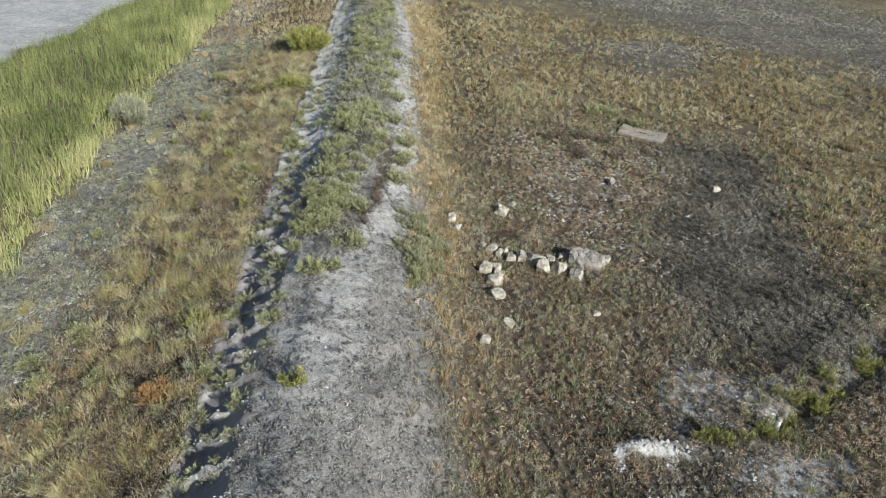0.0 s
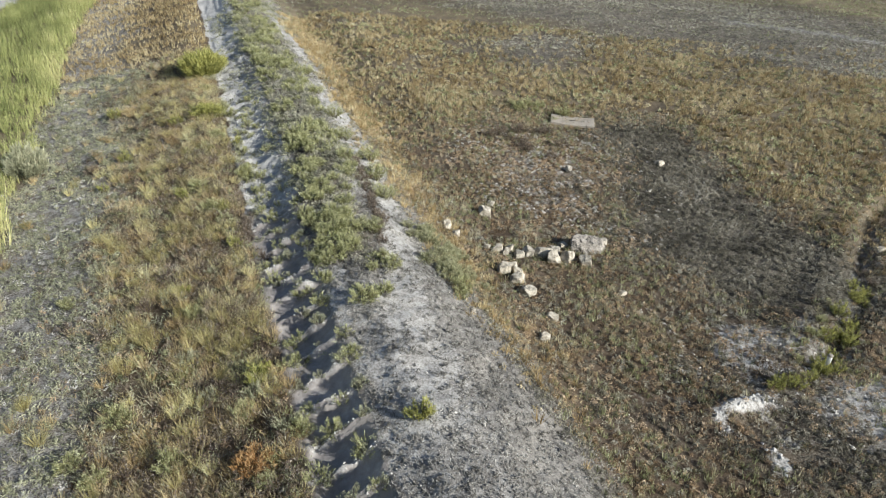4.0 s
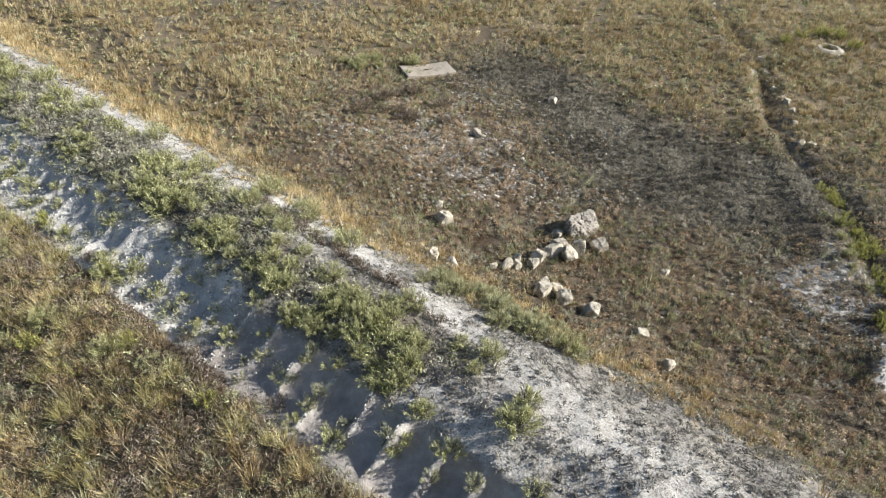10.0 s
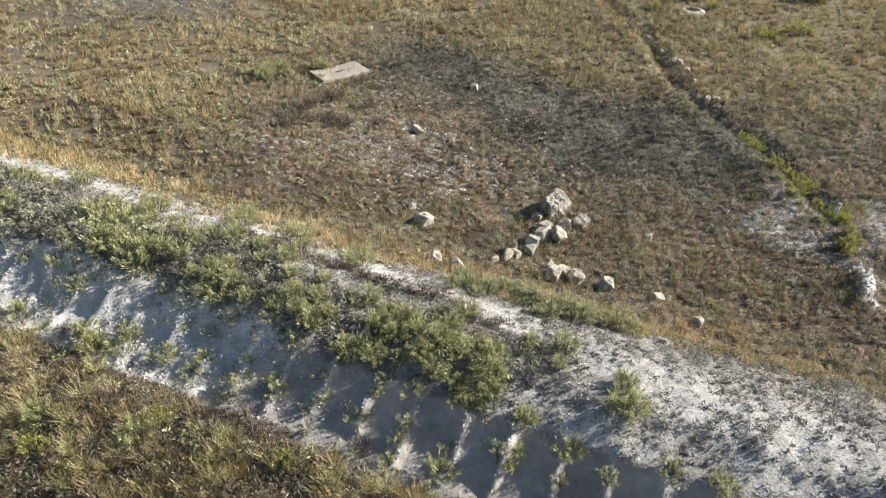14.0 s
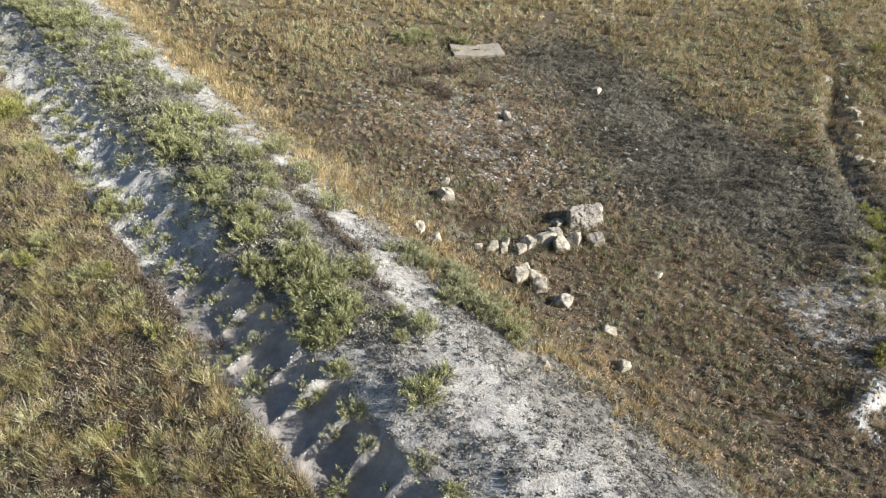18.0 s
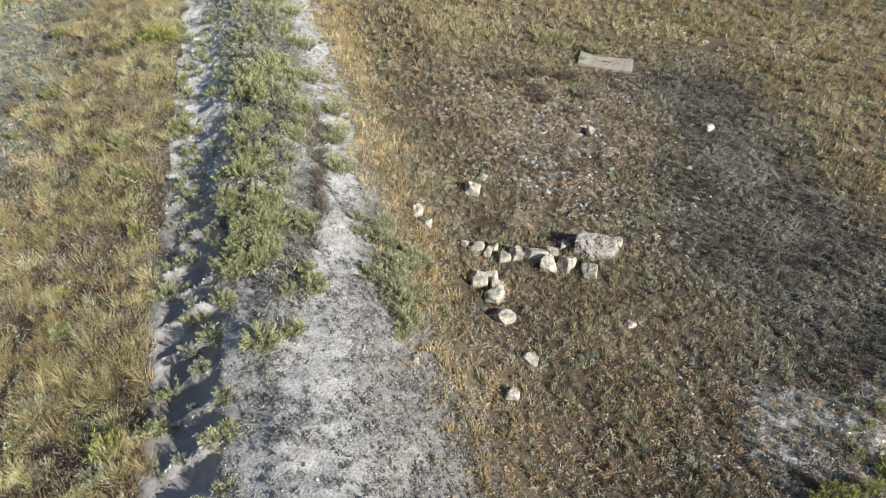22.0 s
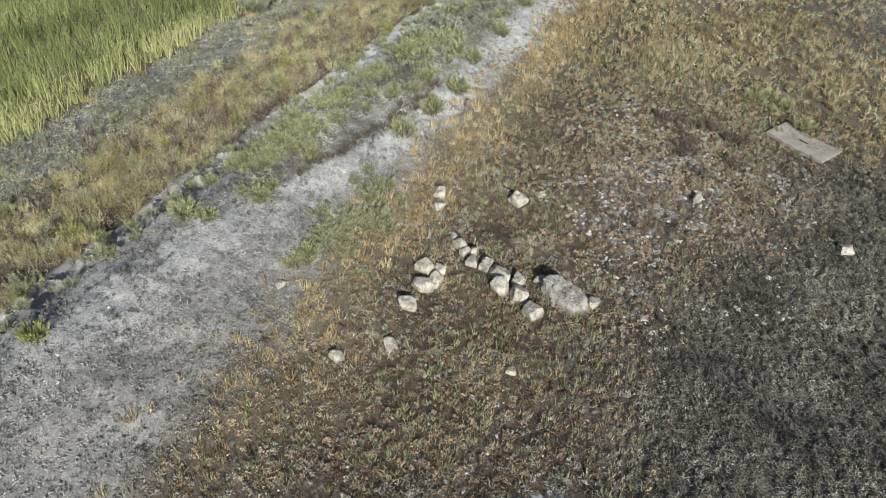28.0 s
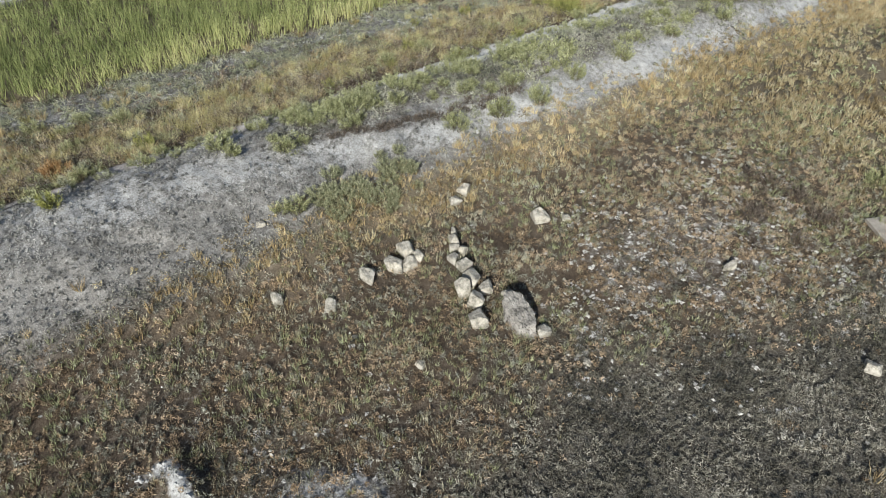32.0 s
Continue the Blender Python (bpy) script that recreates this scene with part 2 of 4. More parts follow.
def mix(nodes, links, fac, a, b, how="MIX"):
    n = nodes.new("ShaderNodeMix")
    n.data_type, n.blend_type = "RGBA", how
    for slot, val in ((0, fac), (6, a), (7, b)):
        if isinstance(val, (int, float)):
            n.inputs[slot].default_value = val
        elif isinstance(val, tuple):
            n.inputs[slot].default_value = (*val, 1)
        else:
            links.new(val, n.inputs[slot])
    return n.outputs[2]


def calc(nodes, links, how, a, b):
    n = nodes.new("ShaderNodeMath")
    n.operation, n.use_clamp = how, True
    for slot, val in ((0, a), (1, b)):
        if isinstance(val, (int, float)):
            n.inputs[slot].default_value = val
        else:
            links.new(val, n.inputs[slot])
    return n.outputs[0]


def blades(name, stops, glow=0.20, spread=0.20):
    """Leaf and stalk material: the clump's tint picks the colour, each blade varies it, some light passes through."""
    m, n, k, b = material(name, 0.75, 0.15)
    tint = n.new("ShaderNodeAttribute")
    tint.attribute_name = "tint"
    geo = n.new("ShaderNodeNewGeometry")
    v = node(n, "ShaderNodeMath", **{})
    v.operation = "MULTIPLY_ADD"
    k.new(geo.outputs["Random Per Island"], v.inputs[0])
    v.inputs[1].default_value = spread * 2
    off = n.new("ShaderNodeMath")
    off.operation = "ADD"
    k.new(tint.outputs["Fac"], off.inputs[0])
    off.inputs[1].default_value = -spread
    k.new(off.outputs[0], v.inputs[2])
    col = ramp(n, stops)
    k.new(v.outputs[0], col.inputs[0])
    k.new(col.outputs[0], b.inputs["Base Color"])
    t = n.new("ShaderNodeBsdfTranslucent")
    k.new(col.outputs[0], t.inputs["Color"])
    s = n.new("ShaderNodeMixShader")
    s.inputs[0].default_value = glow
    k.new(b.outputs[0], s.inputs[1])
    k.new(t.outputs[0], s.inputs[2])
    k.new(s.outputs[0], n["Material Output"].inputs["Surface"])
    return m


M_STRAW = blades("straw_grass", [(0.0, (0.143, 0.121, 0.068)), (0.45, (0.396, 0.351, 0.216)), (0.8, (0.639, 0.582, 0.402)), (1.0, (0.799, 0.756, 0.583))])
M_RUST = blades("rust_grass", [(0.0, (0.113, 0.079, 0.037)), (0.35, (0.347, 0.260, 0.132)), (0.7, (0.529, 0.435, 0.248)), (1.0, (0.694, 0.625, 0.416))])
M_OLIVE = blades("olive_herbs", [(0.0, (0.078, 0.079, 0.040)), (0.4, (0.258, 0.260, 0.132)), (0.75, (0.447, 0.458, 0.236)), (1.0, (0.643, 0.650, 0.435))])
M_BROWN = blades("brown_herbs", [(0.0, (0.067, 0.046, 0.028)), (0.4, (0.309, 0.220, 0.130)), (0.7, (0.552, 0.415, 0.261)), (1.0, (0.664, 0.543, 0.391))], 0.20, 0.11)
M_SCRUB = blades("dark_grey_scrub", [(0.0, (0.042, 0.040, 0.030)), (0.4, (0.160, 0.143, 0.106)), (0.75, (0.339, 0.307, 0.234)), (1.0, (0.553, 0.514, 0.423))], 0.20, 0.11)
M_GREY = blades("grey_herbs", [(0.0, (0.066, 0.066, 0.053)), (0.4, (0.254, 0.238, 0.176)), (0.75, (0.496, 0.468, 0.357)), (1.0, (0.632, 0.599, 0.475))], 0.20, 0.11)
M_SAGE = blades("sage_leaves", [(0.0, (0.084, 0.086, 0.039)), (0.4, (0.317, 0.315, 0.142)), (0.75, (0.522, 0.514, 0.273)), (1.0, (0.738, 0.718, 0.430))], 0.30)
M_REED = blades("reed_leaves", [(0.0, (0.124, 0.143, 0.053)), (0.4, (0.306, 0.329, 0.122)), (0.75, (0.525, 0.520, 0.211)), (1.0, (0.713, 0.659, 0.335))], 0.30)
M_WEED = blades("weed_leaves", [(0.0, (0.11, 0.115, 0.035)), (0.5, (0.32, 0.315, 0.095)), (1.0, (0.58, 0.55, 0.19))], 0.30)
M_PALE = blades("pale_litter", [(0.0, (0.336, 0.314, 0.269)), (0.4, (0.560, 0.532, 0.482)), (1.0, (0.806, 0.778, 0.717))], 0.2)
M_HEADS = blades("seed_heads", [(0.0, (0.30, 0.25, 0.22)), (0.5, (0.50, 0.44, 0.40)), (1.0, (0.66, 0.60, 0.56))], 0.3)
M_LITTER = blades("beige_litter", [(0.0, (0.092, 0.084, 0.071)), (0.4, (0.258, 0.239, 0.207)), (0.75, (0.426, 0.403, 0.355)), (1.0, (0.596, 0.565, 0.509))], 0.2, 0.15)
M_ORANGE = blades("orange_grass", [(0.0, (0.179, 0.122, 0.052)), (0.4, (0.460, 0.338, 0.166)), (0.75, (0.711, 0.567, 0.317)), (1.0, (0.845, 0.777, 0.514))])
M_FLAME = blades("rust_orange_leaves", [(0.0, (0.18, 0.09, 0.032)), (0.5, (0.38, 0.21, 0.08)), (1.0, (0.56, 0.38, 0.19))])
M_DEAD = blades("dead_stalks", [(0.0, (0.054, 0.040, 0.029)), (0.5, (0.170, 0.129, 0.096)), (0.85, (0.353, 0.291, 0.224)), (1.0, (0.50, 0.43, 0.34))], 0.3, 0.25)
M_HAY = blades("feathery_pale_grass", [(0.0, (0.221, 0.187, 0.076)), (0.4, (0.536, 0.462, 0.204)), (0.75, (0.809, 0.721, 0.377)), (1.0, (0.850, 0.850, 0.576))], 0.3)
M_TOE = blades("pale_green_leaves", [(0.0, (0.16, 0.155, 0.085)), (0.4, (0.31, 0.305, 0.17)), (0.75, (0.46, 0.45, 0.265)), (1.0, (0.60, 0.58, 0.40))], 0.30)
M_SILVER = blades("silver_leaves", [(0.0, (0.103, 0.104, 0.066)), (0.5, (0.367, 0.364, 0.234)), (1.0, (0.603, 0.581, 0.403))], 0.30)


def ground_material():
    m, n, k, b = material("dry_ground", 0.95, 0.1)
    co = n.new("ShaderNodeTexCoord").outputs["Object"]

    def noise_of(scale, detail=4.0, rough=0.6):
        t = node(n, "ShaderNodeTexNoise", Scale=scale, Detail=detail, Roughness=rough)
        k.new(co, t.inputs["Vector"])
        return t.outputs["Fac"]

    def attr(name):
        a = n.new("ShaderNodeAttribute")
        a.attribute_name = name
        return a.outputs["Fac"]
    fine, mid, big = noise_of(24, 4, 0.7), noise_of(4.5, 6, 0.68), noise_of(0.8, 4)
    soil = ramp(n, [(0.3, (0.045, 0.032, 0.022)), (0.5, (0.115, 0.085, 0.058)), (0.7, (0.25, 0.205, 0.152))])
    k.new(calc(n, k, "ADD", calc(n, k, "MULTIPLY", fine, 0.55), calc(n, k, "MULTIPLY", mid, 0.45)), soil.inputs[0])
    straw = ramp(n, [(0.3, (0.11, 0.086, 0.054)), (0.55, (0.25, 0.205, 0.135)), (0.75, (0.42, 0.365, 0.255))])
    k.new(fine, straw.inputs[0])
    greyc = ramp(n, [(0.34, (0.036, 0.031, 0.024)), (0.5, (0.12, 0.107, 0.084)), (0.64, (0.29, 0.265, 0.215))])
    k.new(fine, greyc.inputs[0])
    chalk = ramp(n, [(0.36, (0.15, 0.135, 0.12)), (0.45, (0.30, 0.282, 0.257)), (0.53, (0.43, 0.41, 0.378)), (0.64, (0.56, 0.54, 0.505))])
    k.new(calc(n, k, "ADD", calc(n, k, "MULTIPLY", fine, 0.6), calc(n, k, "MULTIPLY", mid, 0.4)), chalk.inputs[0])
    clay = ramp(n, [(0.3, (0.28, 0.250, 0.226)), (0.55, (0.365, 0.332, 0.306)), (0.75, (0.46, 0.428, 0.402))])
    k.new(mid, clay.inputs[0])
    c = mix(n, k, attr("straw"), soil.outputs[0], straw.outputs[0])
    c = mix(n, k, attr("grey"), c, greyc.outputs[0])
    c = mix(n, k, attr("clay"), c, clay.outputs[0])
    dust = ramp(n, [(0.34, (0.12, 0.108, 0.094)), (0.5, (0.255, 0.236, 0.21)), (0.64, (0.41, 0.385, 0.345))])
    k.new(calc(n, k, "ADD", calc(n, k, "MULTIPLY", fine, 0.6), calc(n, k, "MULTIPLY", mid, 0.4)), dust.inputs[0])
    c = mix(n, k, attr("dust"), c, dust.outputs[0])
    # bare chalk breaks through in ragged patches
    wide = calc(n, k, "ADD", calc(n, k, "MULTIPLY", mid, 0.7), calc(n, k, "MULTIPLY", fine, 0.5))
    gap = n.new("ShaderNodeMath")
    gap.operation = "ADD"
    k.new(attr("chalk"), gap.inputs[0])
    k.new(wide, gap.inputs[1])
    cut = n.new("ShaderNodeMapRange")
    k.new(gap.outputs[0], cut.inputs["Value"])
    cut.inputs["From Min"].default_value, cut.inputs["From Max"].default_value = 0.86, 1.24
    c = mix(n, k, cut.outputs["Result"], c, chalk.outputs[0])
    white = ramp(n, [(0.32, (0.31, 0.297, 0.277)), (0.48, (0.48, 0.463, 0.435)), (0.66, (0.63, 0.608, 0.573))])
    k.new(calc(n, k, "ADD", calc(n, k, "MULTIPLY", fine, 0.6), calc(n, k, "MULTIPLY", mid, 0.4)), white.inputs[0])
    fresh = n.new("ShaderNodeMath")
    fresh.operation = "ADD"
    k.new(attr("fresh"), fresh.inputs[0])
    k.new(wide, fresh.inputs[1])
    cut2 = n.new("ShaderNodeMapRange")
    k.new(fresh.outputs[0], cut2.inputs["Value"])
    cut2.inputs["From Min"].default_value, cut2.inputs["From Max"].default_value = 0.92, 1.32
    c = mix(n, k, cut2.outputs["Result"], c, white.outputs[0])
    tone = ramp(n, [(0.3, (0.74, 0.74, 0.74)), (0.7, (1.2, 1.18, 1.15))])
    k.new(big, tone.inputs[0])
    c = mix(n, k, 1.0, c, tone.outputs[0], "MULTIPLY")
    k.new(c, b.inputs["Base Color"])
    lump = noise_of(11, 5, 0.7)
    bump = node(n, "ShaderNodeBump", Strength=1.0, Distance=0.06)
    k.new(calc(n, k, "ADD", calc(n, k, "MULTIPLY", fine, 0.25), calc(n, k, "ADD", calc(n, k, "MULTIPLY", mid, 0.35), calc(n, k, "MULTIPLY", lump, 0.4))), bump.inputs["Height"])
    k.new(bump.outputs[0], b.inputs["Normal"])
    return m


def rock_material(name, stops, scale=6.0, relief=0.02):
    m, n, k, b = material(name, 0.92, 0.2)
    co = n.new("ShaderNodeTexCoord").outputs["Object"]
    a = node(n, "ShaderNodeTexNoise", Scale=scale, Detail=8.0, Roughness=0.65)
    k.new(co, a.inputs["Vector"])
    g = node(n, "ShaderNodeTexNoise", Scale=scale * 7, Detail=4.0, Roughness=0.7)
    k.new(co, g.inputs["Vector"])
    info = n.new("ShaderNodeObjectInfo")
    both = calc(n, k, "ADD", calc(n, k, "MULTIPLY", a.outputs["Fac"], 0.65), calc(n, k, "MULTIPLY", g.outputs["Fac"], 0.35))
    c = ramp(n, stops)
    k.new(both, c.inputs[0])
    var = ramp(n, [(0.0, (0.85, 0.84, 0.82)), (1.0, (1.08, 1.05, 1.0))])
    k.new(info.outputs["Random"], var.inputs[0])
    k.new(mix(n, k, 1.0, c.outputs[0], var.outputs[0], "MULTIPLY"), b.inputs["Base Color"])
    bump = node(n, "ShaderNodeBump", Strength=0.8, Distance=relief)
    k.new(both, bump.inputs["Height"])
    k.new(bump.outputs[0], b.inputs["Normal"])
    return m


M_GROUND = ground_material()
M_STONE = rock_material("limestone", [(0.36, (0.121, 0.106, 0.083)), (0.44, (0.272, 0.247, 0.201)), (0.54, (0.533, 0.483, 0.398)), (0.70, (0.714, 0.659, 0.553))], 5.0, 0.05)
M_BOULDER = rock_material("weathered_boulder", [(0.37, (0.067, 0.060, 0.053)), (0.44, (0.207, 0.189, 0.166)), (0.54, (0.383, 0.350, 0.309)), (0.72, (0.550, 0.506, 0.443))], 4.0, 0.07)
M_CHALK = rock_material("chalk_rubble", [(0.3, (0.323, 0.310, 0.289)), (0.5, (0.459, 0.446, 0.425)), (0.7, (0.578, 0.570, 0.548))], 9.0)
M_CONCRETE = rock_material("weathered_concrete", [(0.3, (0.228, 0.197, 0.162)), (0.5, (0.371, 0.328, 0.274)), (0.7, (0.490, 0.441, 0.377))], 3.0, 0.008)
M_PAINT = rock_material("worn_white_paint", [(0.25, (0.50, 0.50, 0.48)), (0.5, (0.72, 0.72, 0.70)), (0.7, (0.80, 0.80, 0.79))], 5.0, 0.003)
M_FLECK = rock_material("dusty_chalk_chips", [(0.36, (0.175, 0.155, 0.123)), (0.45, (0.474, 0.448, 0.402)), (0.56, (0.638, 0.618, 0.572)), (0.7, (0.721, 0.706, 0.664))], 18.0)
M_TWIG = rock_material("dry_twigs", [(0.3, (0.09, 0.07, 0.05)), (0.6, (0.18, 0.145, 0.105)), (0.8, (0.27, 0.23, 0.18))], 12.0, 0.003)
# Near-black: paints the shade in the well ring, and colours the slab's slit.
M_DARK = rock_material("shade_and_slit_dark", [(0.3, (0.02, 0.016, 0.012)), (0.7, (0.05, 0.04, 0.03))], 5.0)


# ---- mesh helpers ----
def mesh_of(name, verts, faces, mat, tint=None, smooth=False):
    verts, faces = np.asarray(verts, np.float32), np.asarray(faces, np.int32)
    me = bpy.data.meshes.new(name)
    me.vertices.add(len(verts))
    me.vertices.foreach_set("co", verts.ravel())
    side = faces.shape[1]
    me.loops.add(faces.size)
    me.loops.foreach_set("vertex_index", faces.ravel())
    me.polygons.add(len(faces))
    me.polygons.foreach_set("loop_start", np.arange(0, faces.size, side, dtype=np.int32))
    me.update(calc_edges=True)
    me.polygons.foreach_set("use_smooth", np.full(len(faces), smooth))
    if tint is not None:
        me.attributes.new("tint", "FLOAT", "POINT").data.foreach_set("value", np.asarray(tint, np.float32))
    me.materials.append(mat)
    return me


def part(name, me, parent, label=""):
    ob = new(name, me)
    ob.parent = parent
    return tagged(ob, label)


def thing(name, x, y, z, label, category, group="", turn=0.0):
    ob = new(name)
    ob.empty_display_size = 0.2
    ob.matrix_basis = pose(x, y, z, 0, 0, turn)
    return tagged(ob, label, category, group)


def spread(density, x0, x1, y0, y1, per_m2, banked=False):
    """Random places in a rectangle of x and y (or s and w), kept as often as the density says."""
    n = int((x1 - x0) * (y1 - y0) * per_m2)
    a, b = RNG.uniform(x0, x1, n), RNG.uniform(y0, y1, n)
    if banked:
        a, b = to_xy(a, b)
    keep = RNG.random(n) < density(a, b)
    return a[keep], b[keep]


def tufts(x, y, z, size, tall, count, width, lean=0.6, tint=None, tips=1.0):
    """Clumps of thin pointed blades. size, tall: per clump. Gives vertices, faces and tints."""
    n = len(x)
    tint = RNG.random(n) if tint is None else tint
    r = np.sqrt(RNG.random((n, count))) * size[:, None] * 0.6
    a = RNG.uniform(0, 2 * np.pi, (n, count))
    bx, by = x[:, None] + r * np.cos(a), y[:, None] + r * np.sin(a)
    h = tall[:, None] * RNG.uniform(0.55, 1.1, (n, count))
    a2 = a + RNG.normal(0, 0.7, (n, count))
    out = h * lean * RNG.uniform(0.2, 1.1, (n, count))
    tx, ty, tz = bx + out * np.cos(a2), by + out * np.sin(a2), z[:, None] + h
    side = RNG.uniform(0, 2 * np.pi, (n, count))
    wd = width * RNG.uniform(0.6, 1.4, (n, count))
    sx, sy = np.cos(side) * wd, np.sin(side) * wd
    zb = np.repeat(z[:, None], count, 1) - 0.02
    v = np.stack([np.stack([bx - sx, by - sy, zb], -1), np.stack([bx + sx, by + sy, zb], -1), np.stack([tx, ty, tz], -1)], 2)
    return v.reshape(-1, 3), np.arange(n * count * 3).reshape(-1, 3), np.repeat(tint, count * 3)


def cushions(x, y, z, size, tall, count, leaf, tint=None):
    """Low herb cushions: many small leaves and bits of twig, turned every way, in a dome."""
    n = len(x)
    tint = RNG.random(n) if tint is None else tint
    d = RNG.normal(0, 1, (n, count, 3))
    d[..., 2] = np.abs(d[..., 2]) * 0.8 + 0.05
    d /= np.linalg.norm(d, axis=-1, keepdims=True)
    rad = RNG.uniform(0.3, 1.0, (n, count)) ** 0.6
    c = np.stack([x[:, None] + d[..., 0] * rad * size[:, None], y[:, None] + d[..., 1] * rad * size[:, None], z[:, None] + d[..., 2] * rad * tall[:, None]], -1)
    e = d + 0.75 * RNG.normal(0, 1, (n, count, 3))
    e /= np.linalg.norm(e, axis=-1, keepdims=True)
    f = np.cross(e, RNG.normal(0, 1, (n, count, 3)))
    f /= np.linalg.norm(f, axis=-1, keepdims=True) + 1e-6
    g = leaf * RNG.uniform(0.6, 1.5, (n, count, 1))
    v = np.stack([c - e * g * 0.95 - f * g * 0.36, c - e * g * 0.95 + f * g * 0.36, c + e * g * 1.2], 2)
    return v.reshape(-1, 3), np.arange(n * count * 3).reshape(-1, 3), np.repeat(tint, count * 3)


def stuff(name, pieces, mat, label, category):
    off, vs, fs, ts = 0, [], [], []
    for v, f, t in pieces:
        vs.append(v), fs.append(f + off), ts.append(t)
        off += len(v)
    ob = new(name, mesh_of(name, np.concatenate(vs), np.concatenate(fs), mat, np.concatenate(ts)))
    return tagged(ob, label, category, kind="stuff")


def uni(a, b, n):
    return RNG.uniform(a, b, n)


# ---- ground ----
def grow(start, first, factor, end):
    out, d = [start], first
    while abs(out[-1]) < end:
        out.append(out[-1] + d)
        d *= factor
    return out[1:]


def build_ground():
    ss = np.array(grow(-14.0, -0.4, 1.3, 2500)[::-1] + list(np.arange(-14.0, -6.0, 0.2)) + list(np.arange(-6.0, 8.0, 0.07)) + list(np.arange(8.0, 17.0, 0.09)) + list(np.arange(17.0, 26.0, 0.2)) + list(np.arange(26.0, 60.0, 0.6)) + grow(60.0, 0.5, 1.25, 2500))
    ws = np.array(grow(-20.0, -0.5, 1.3, 2500)[::-1] + list(np.arange(-20, -1.9, 0.45)) + list(np.arange(-1.9, 0.9, 0.06)) + list(np.arange(0.9, 5.0, 0.13)) + list(np.arange(5.0, 11.0, 0.2)) + list(np.arange(11.0, 46.0, 0.6)) + grow(46.0, 0.5, 1.25, 2500))
    s, w = np.meshgrid(ss, ws, indexing="ij")
    x, y = to_xy(s, w)
    z = ground_z(x, y)
    n, m = s.shape
    i = np.arange(n * m).reshape(n, m)
    faces = np.stack([i[:-1, :-1], i[:-1, 1:], i[1:, 1:], i[1:, :-1]], -1).reshape(-1, 4)
    me = mesh_of("ground", np.stack([x, y, z], -1).reshape(-1, 3), faces, M_GROUND, smooth=True)
    q = zones(x, y)
    bite, number = bites(s, w)
    old = step(5.2, 7.2, s + 1.5 * (fbm(s, w, 1.5, 91) - 0.5))
    rib = (1 - step(0.25, 0.60, bite + 0.4 * (fbm(x, y, 0.35, 93) - 0.5))) * step(0.25, 0.50, fbm(x, y, 0.5, 92))
    worn = step(1.0, -2.0, s) * step(1.9, 2.7, w + 0.6 * (fbm(x, y, 0.9, 90) - 0.5))
    chalk = np.maximum.reduce([(0.33 - 0.20 * worn + 0.10 * step(5.0, 8.0, s)) * q["crown"] + 0.80 * q["bare"] - 0.25 * q["sage"], q["face"] * np.maximum(0.9 * old, 0.62 * rib), 0.31 * q["flecks"], 0.60 * q["patch"], 0.9 * q["salt"], q["mound"], 0.45 * q["road"], 0.28 * q["strip"], q["meadow"] * (0.18 * fbm(x, y, 2.0, 95) + 0.34 * step(-3.9, -6.6, w + 3 * (fbm(x, y, 2.5, 98) - 0.5))), 0.4 * q["ditch"] * fbm(x, y, 1.0, 96) * 1.6])
    layers = {
        "chalk": chalk,
        "straw": np.clip(0.75 * q["straw"] + 0.7 * q["toe"] + 0.55 * q["meadow"] * fbm(x, y, 3.0, 97) * 1.6 + 0.5 * q["reed"], 0, 1),
        "grey": np.clip(0.7 * q["meadow"] * step(-3.9, -6.6, w + 3 * (fbm(x, y, 2.5, 98) - 0.5)) + q["grey"] * 0.9 + 0.6 * q["strip"] + 0.7 * q["road"], 0, 1),
        "dust": q["crown"] * (1 - 0.5 * q["sage"]),
        "clay": q["face"] * (1 - 0.85 * old),
        "fresh": np.clip(np.maximum.reduce([q["face"] * np.maximum(0.80 * old, 0.30 * rib * (0.3 + 1.2 * fbm(x, y, 0.4, 94))), 0.62 * q["salt"], 0.45 * q["mound"], 0.40 * q["patch"] * (0.3 + 1.2 * fbm(x, y, 0.5, 99)), 0.50 * q["bare"]]), 0, 1),
    }
    for key, val in layers.items():
        me.attributes.new(key, "FLOAT", "POINT").data.foreach_set("value", val.ravel().astype(np.float32))
    return tagged(new("ground", me), "dry steppe ground with a pale chalky bank and a dug cut", "ground", kind="structure")


build_ground()


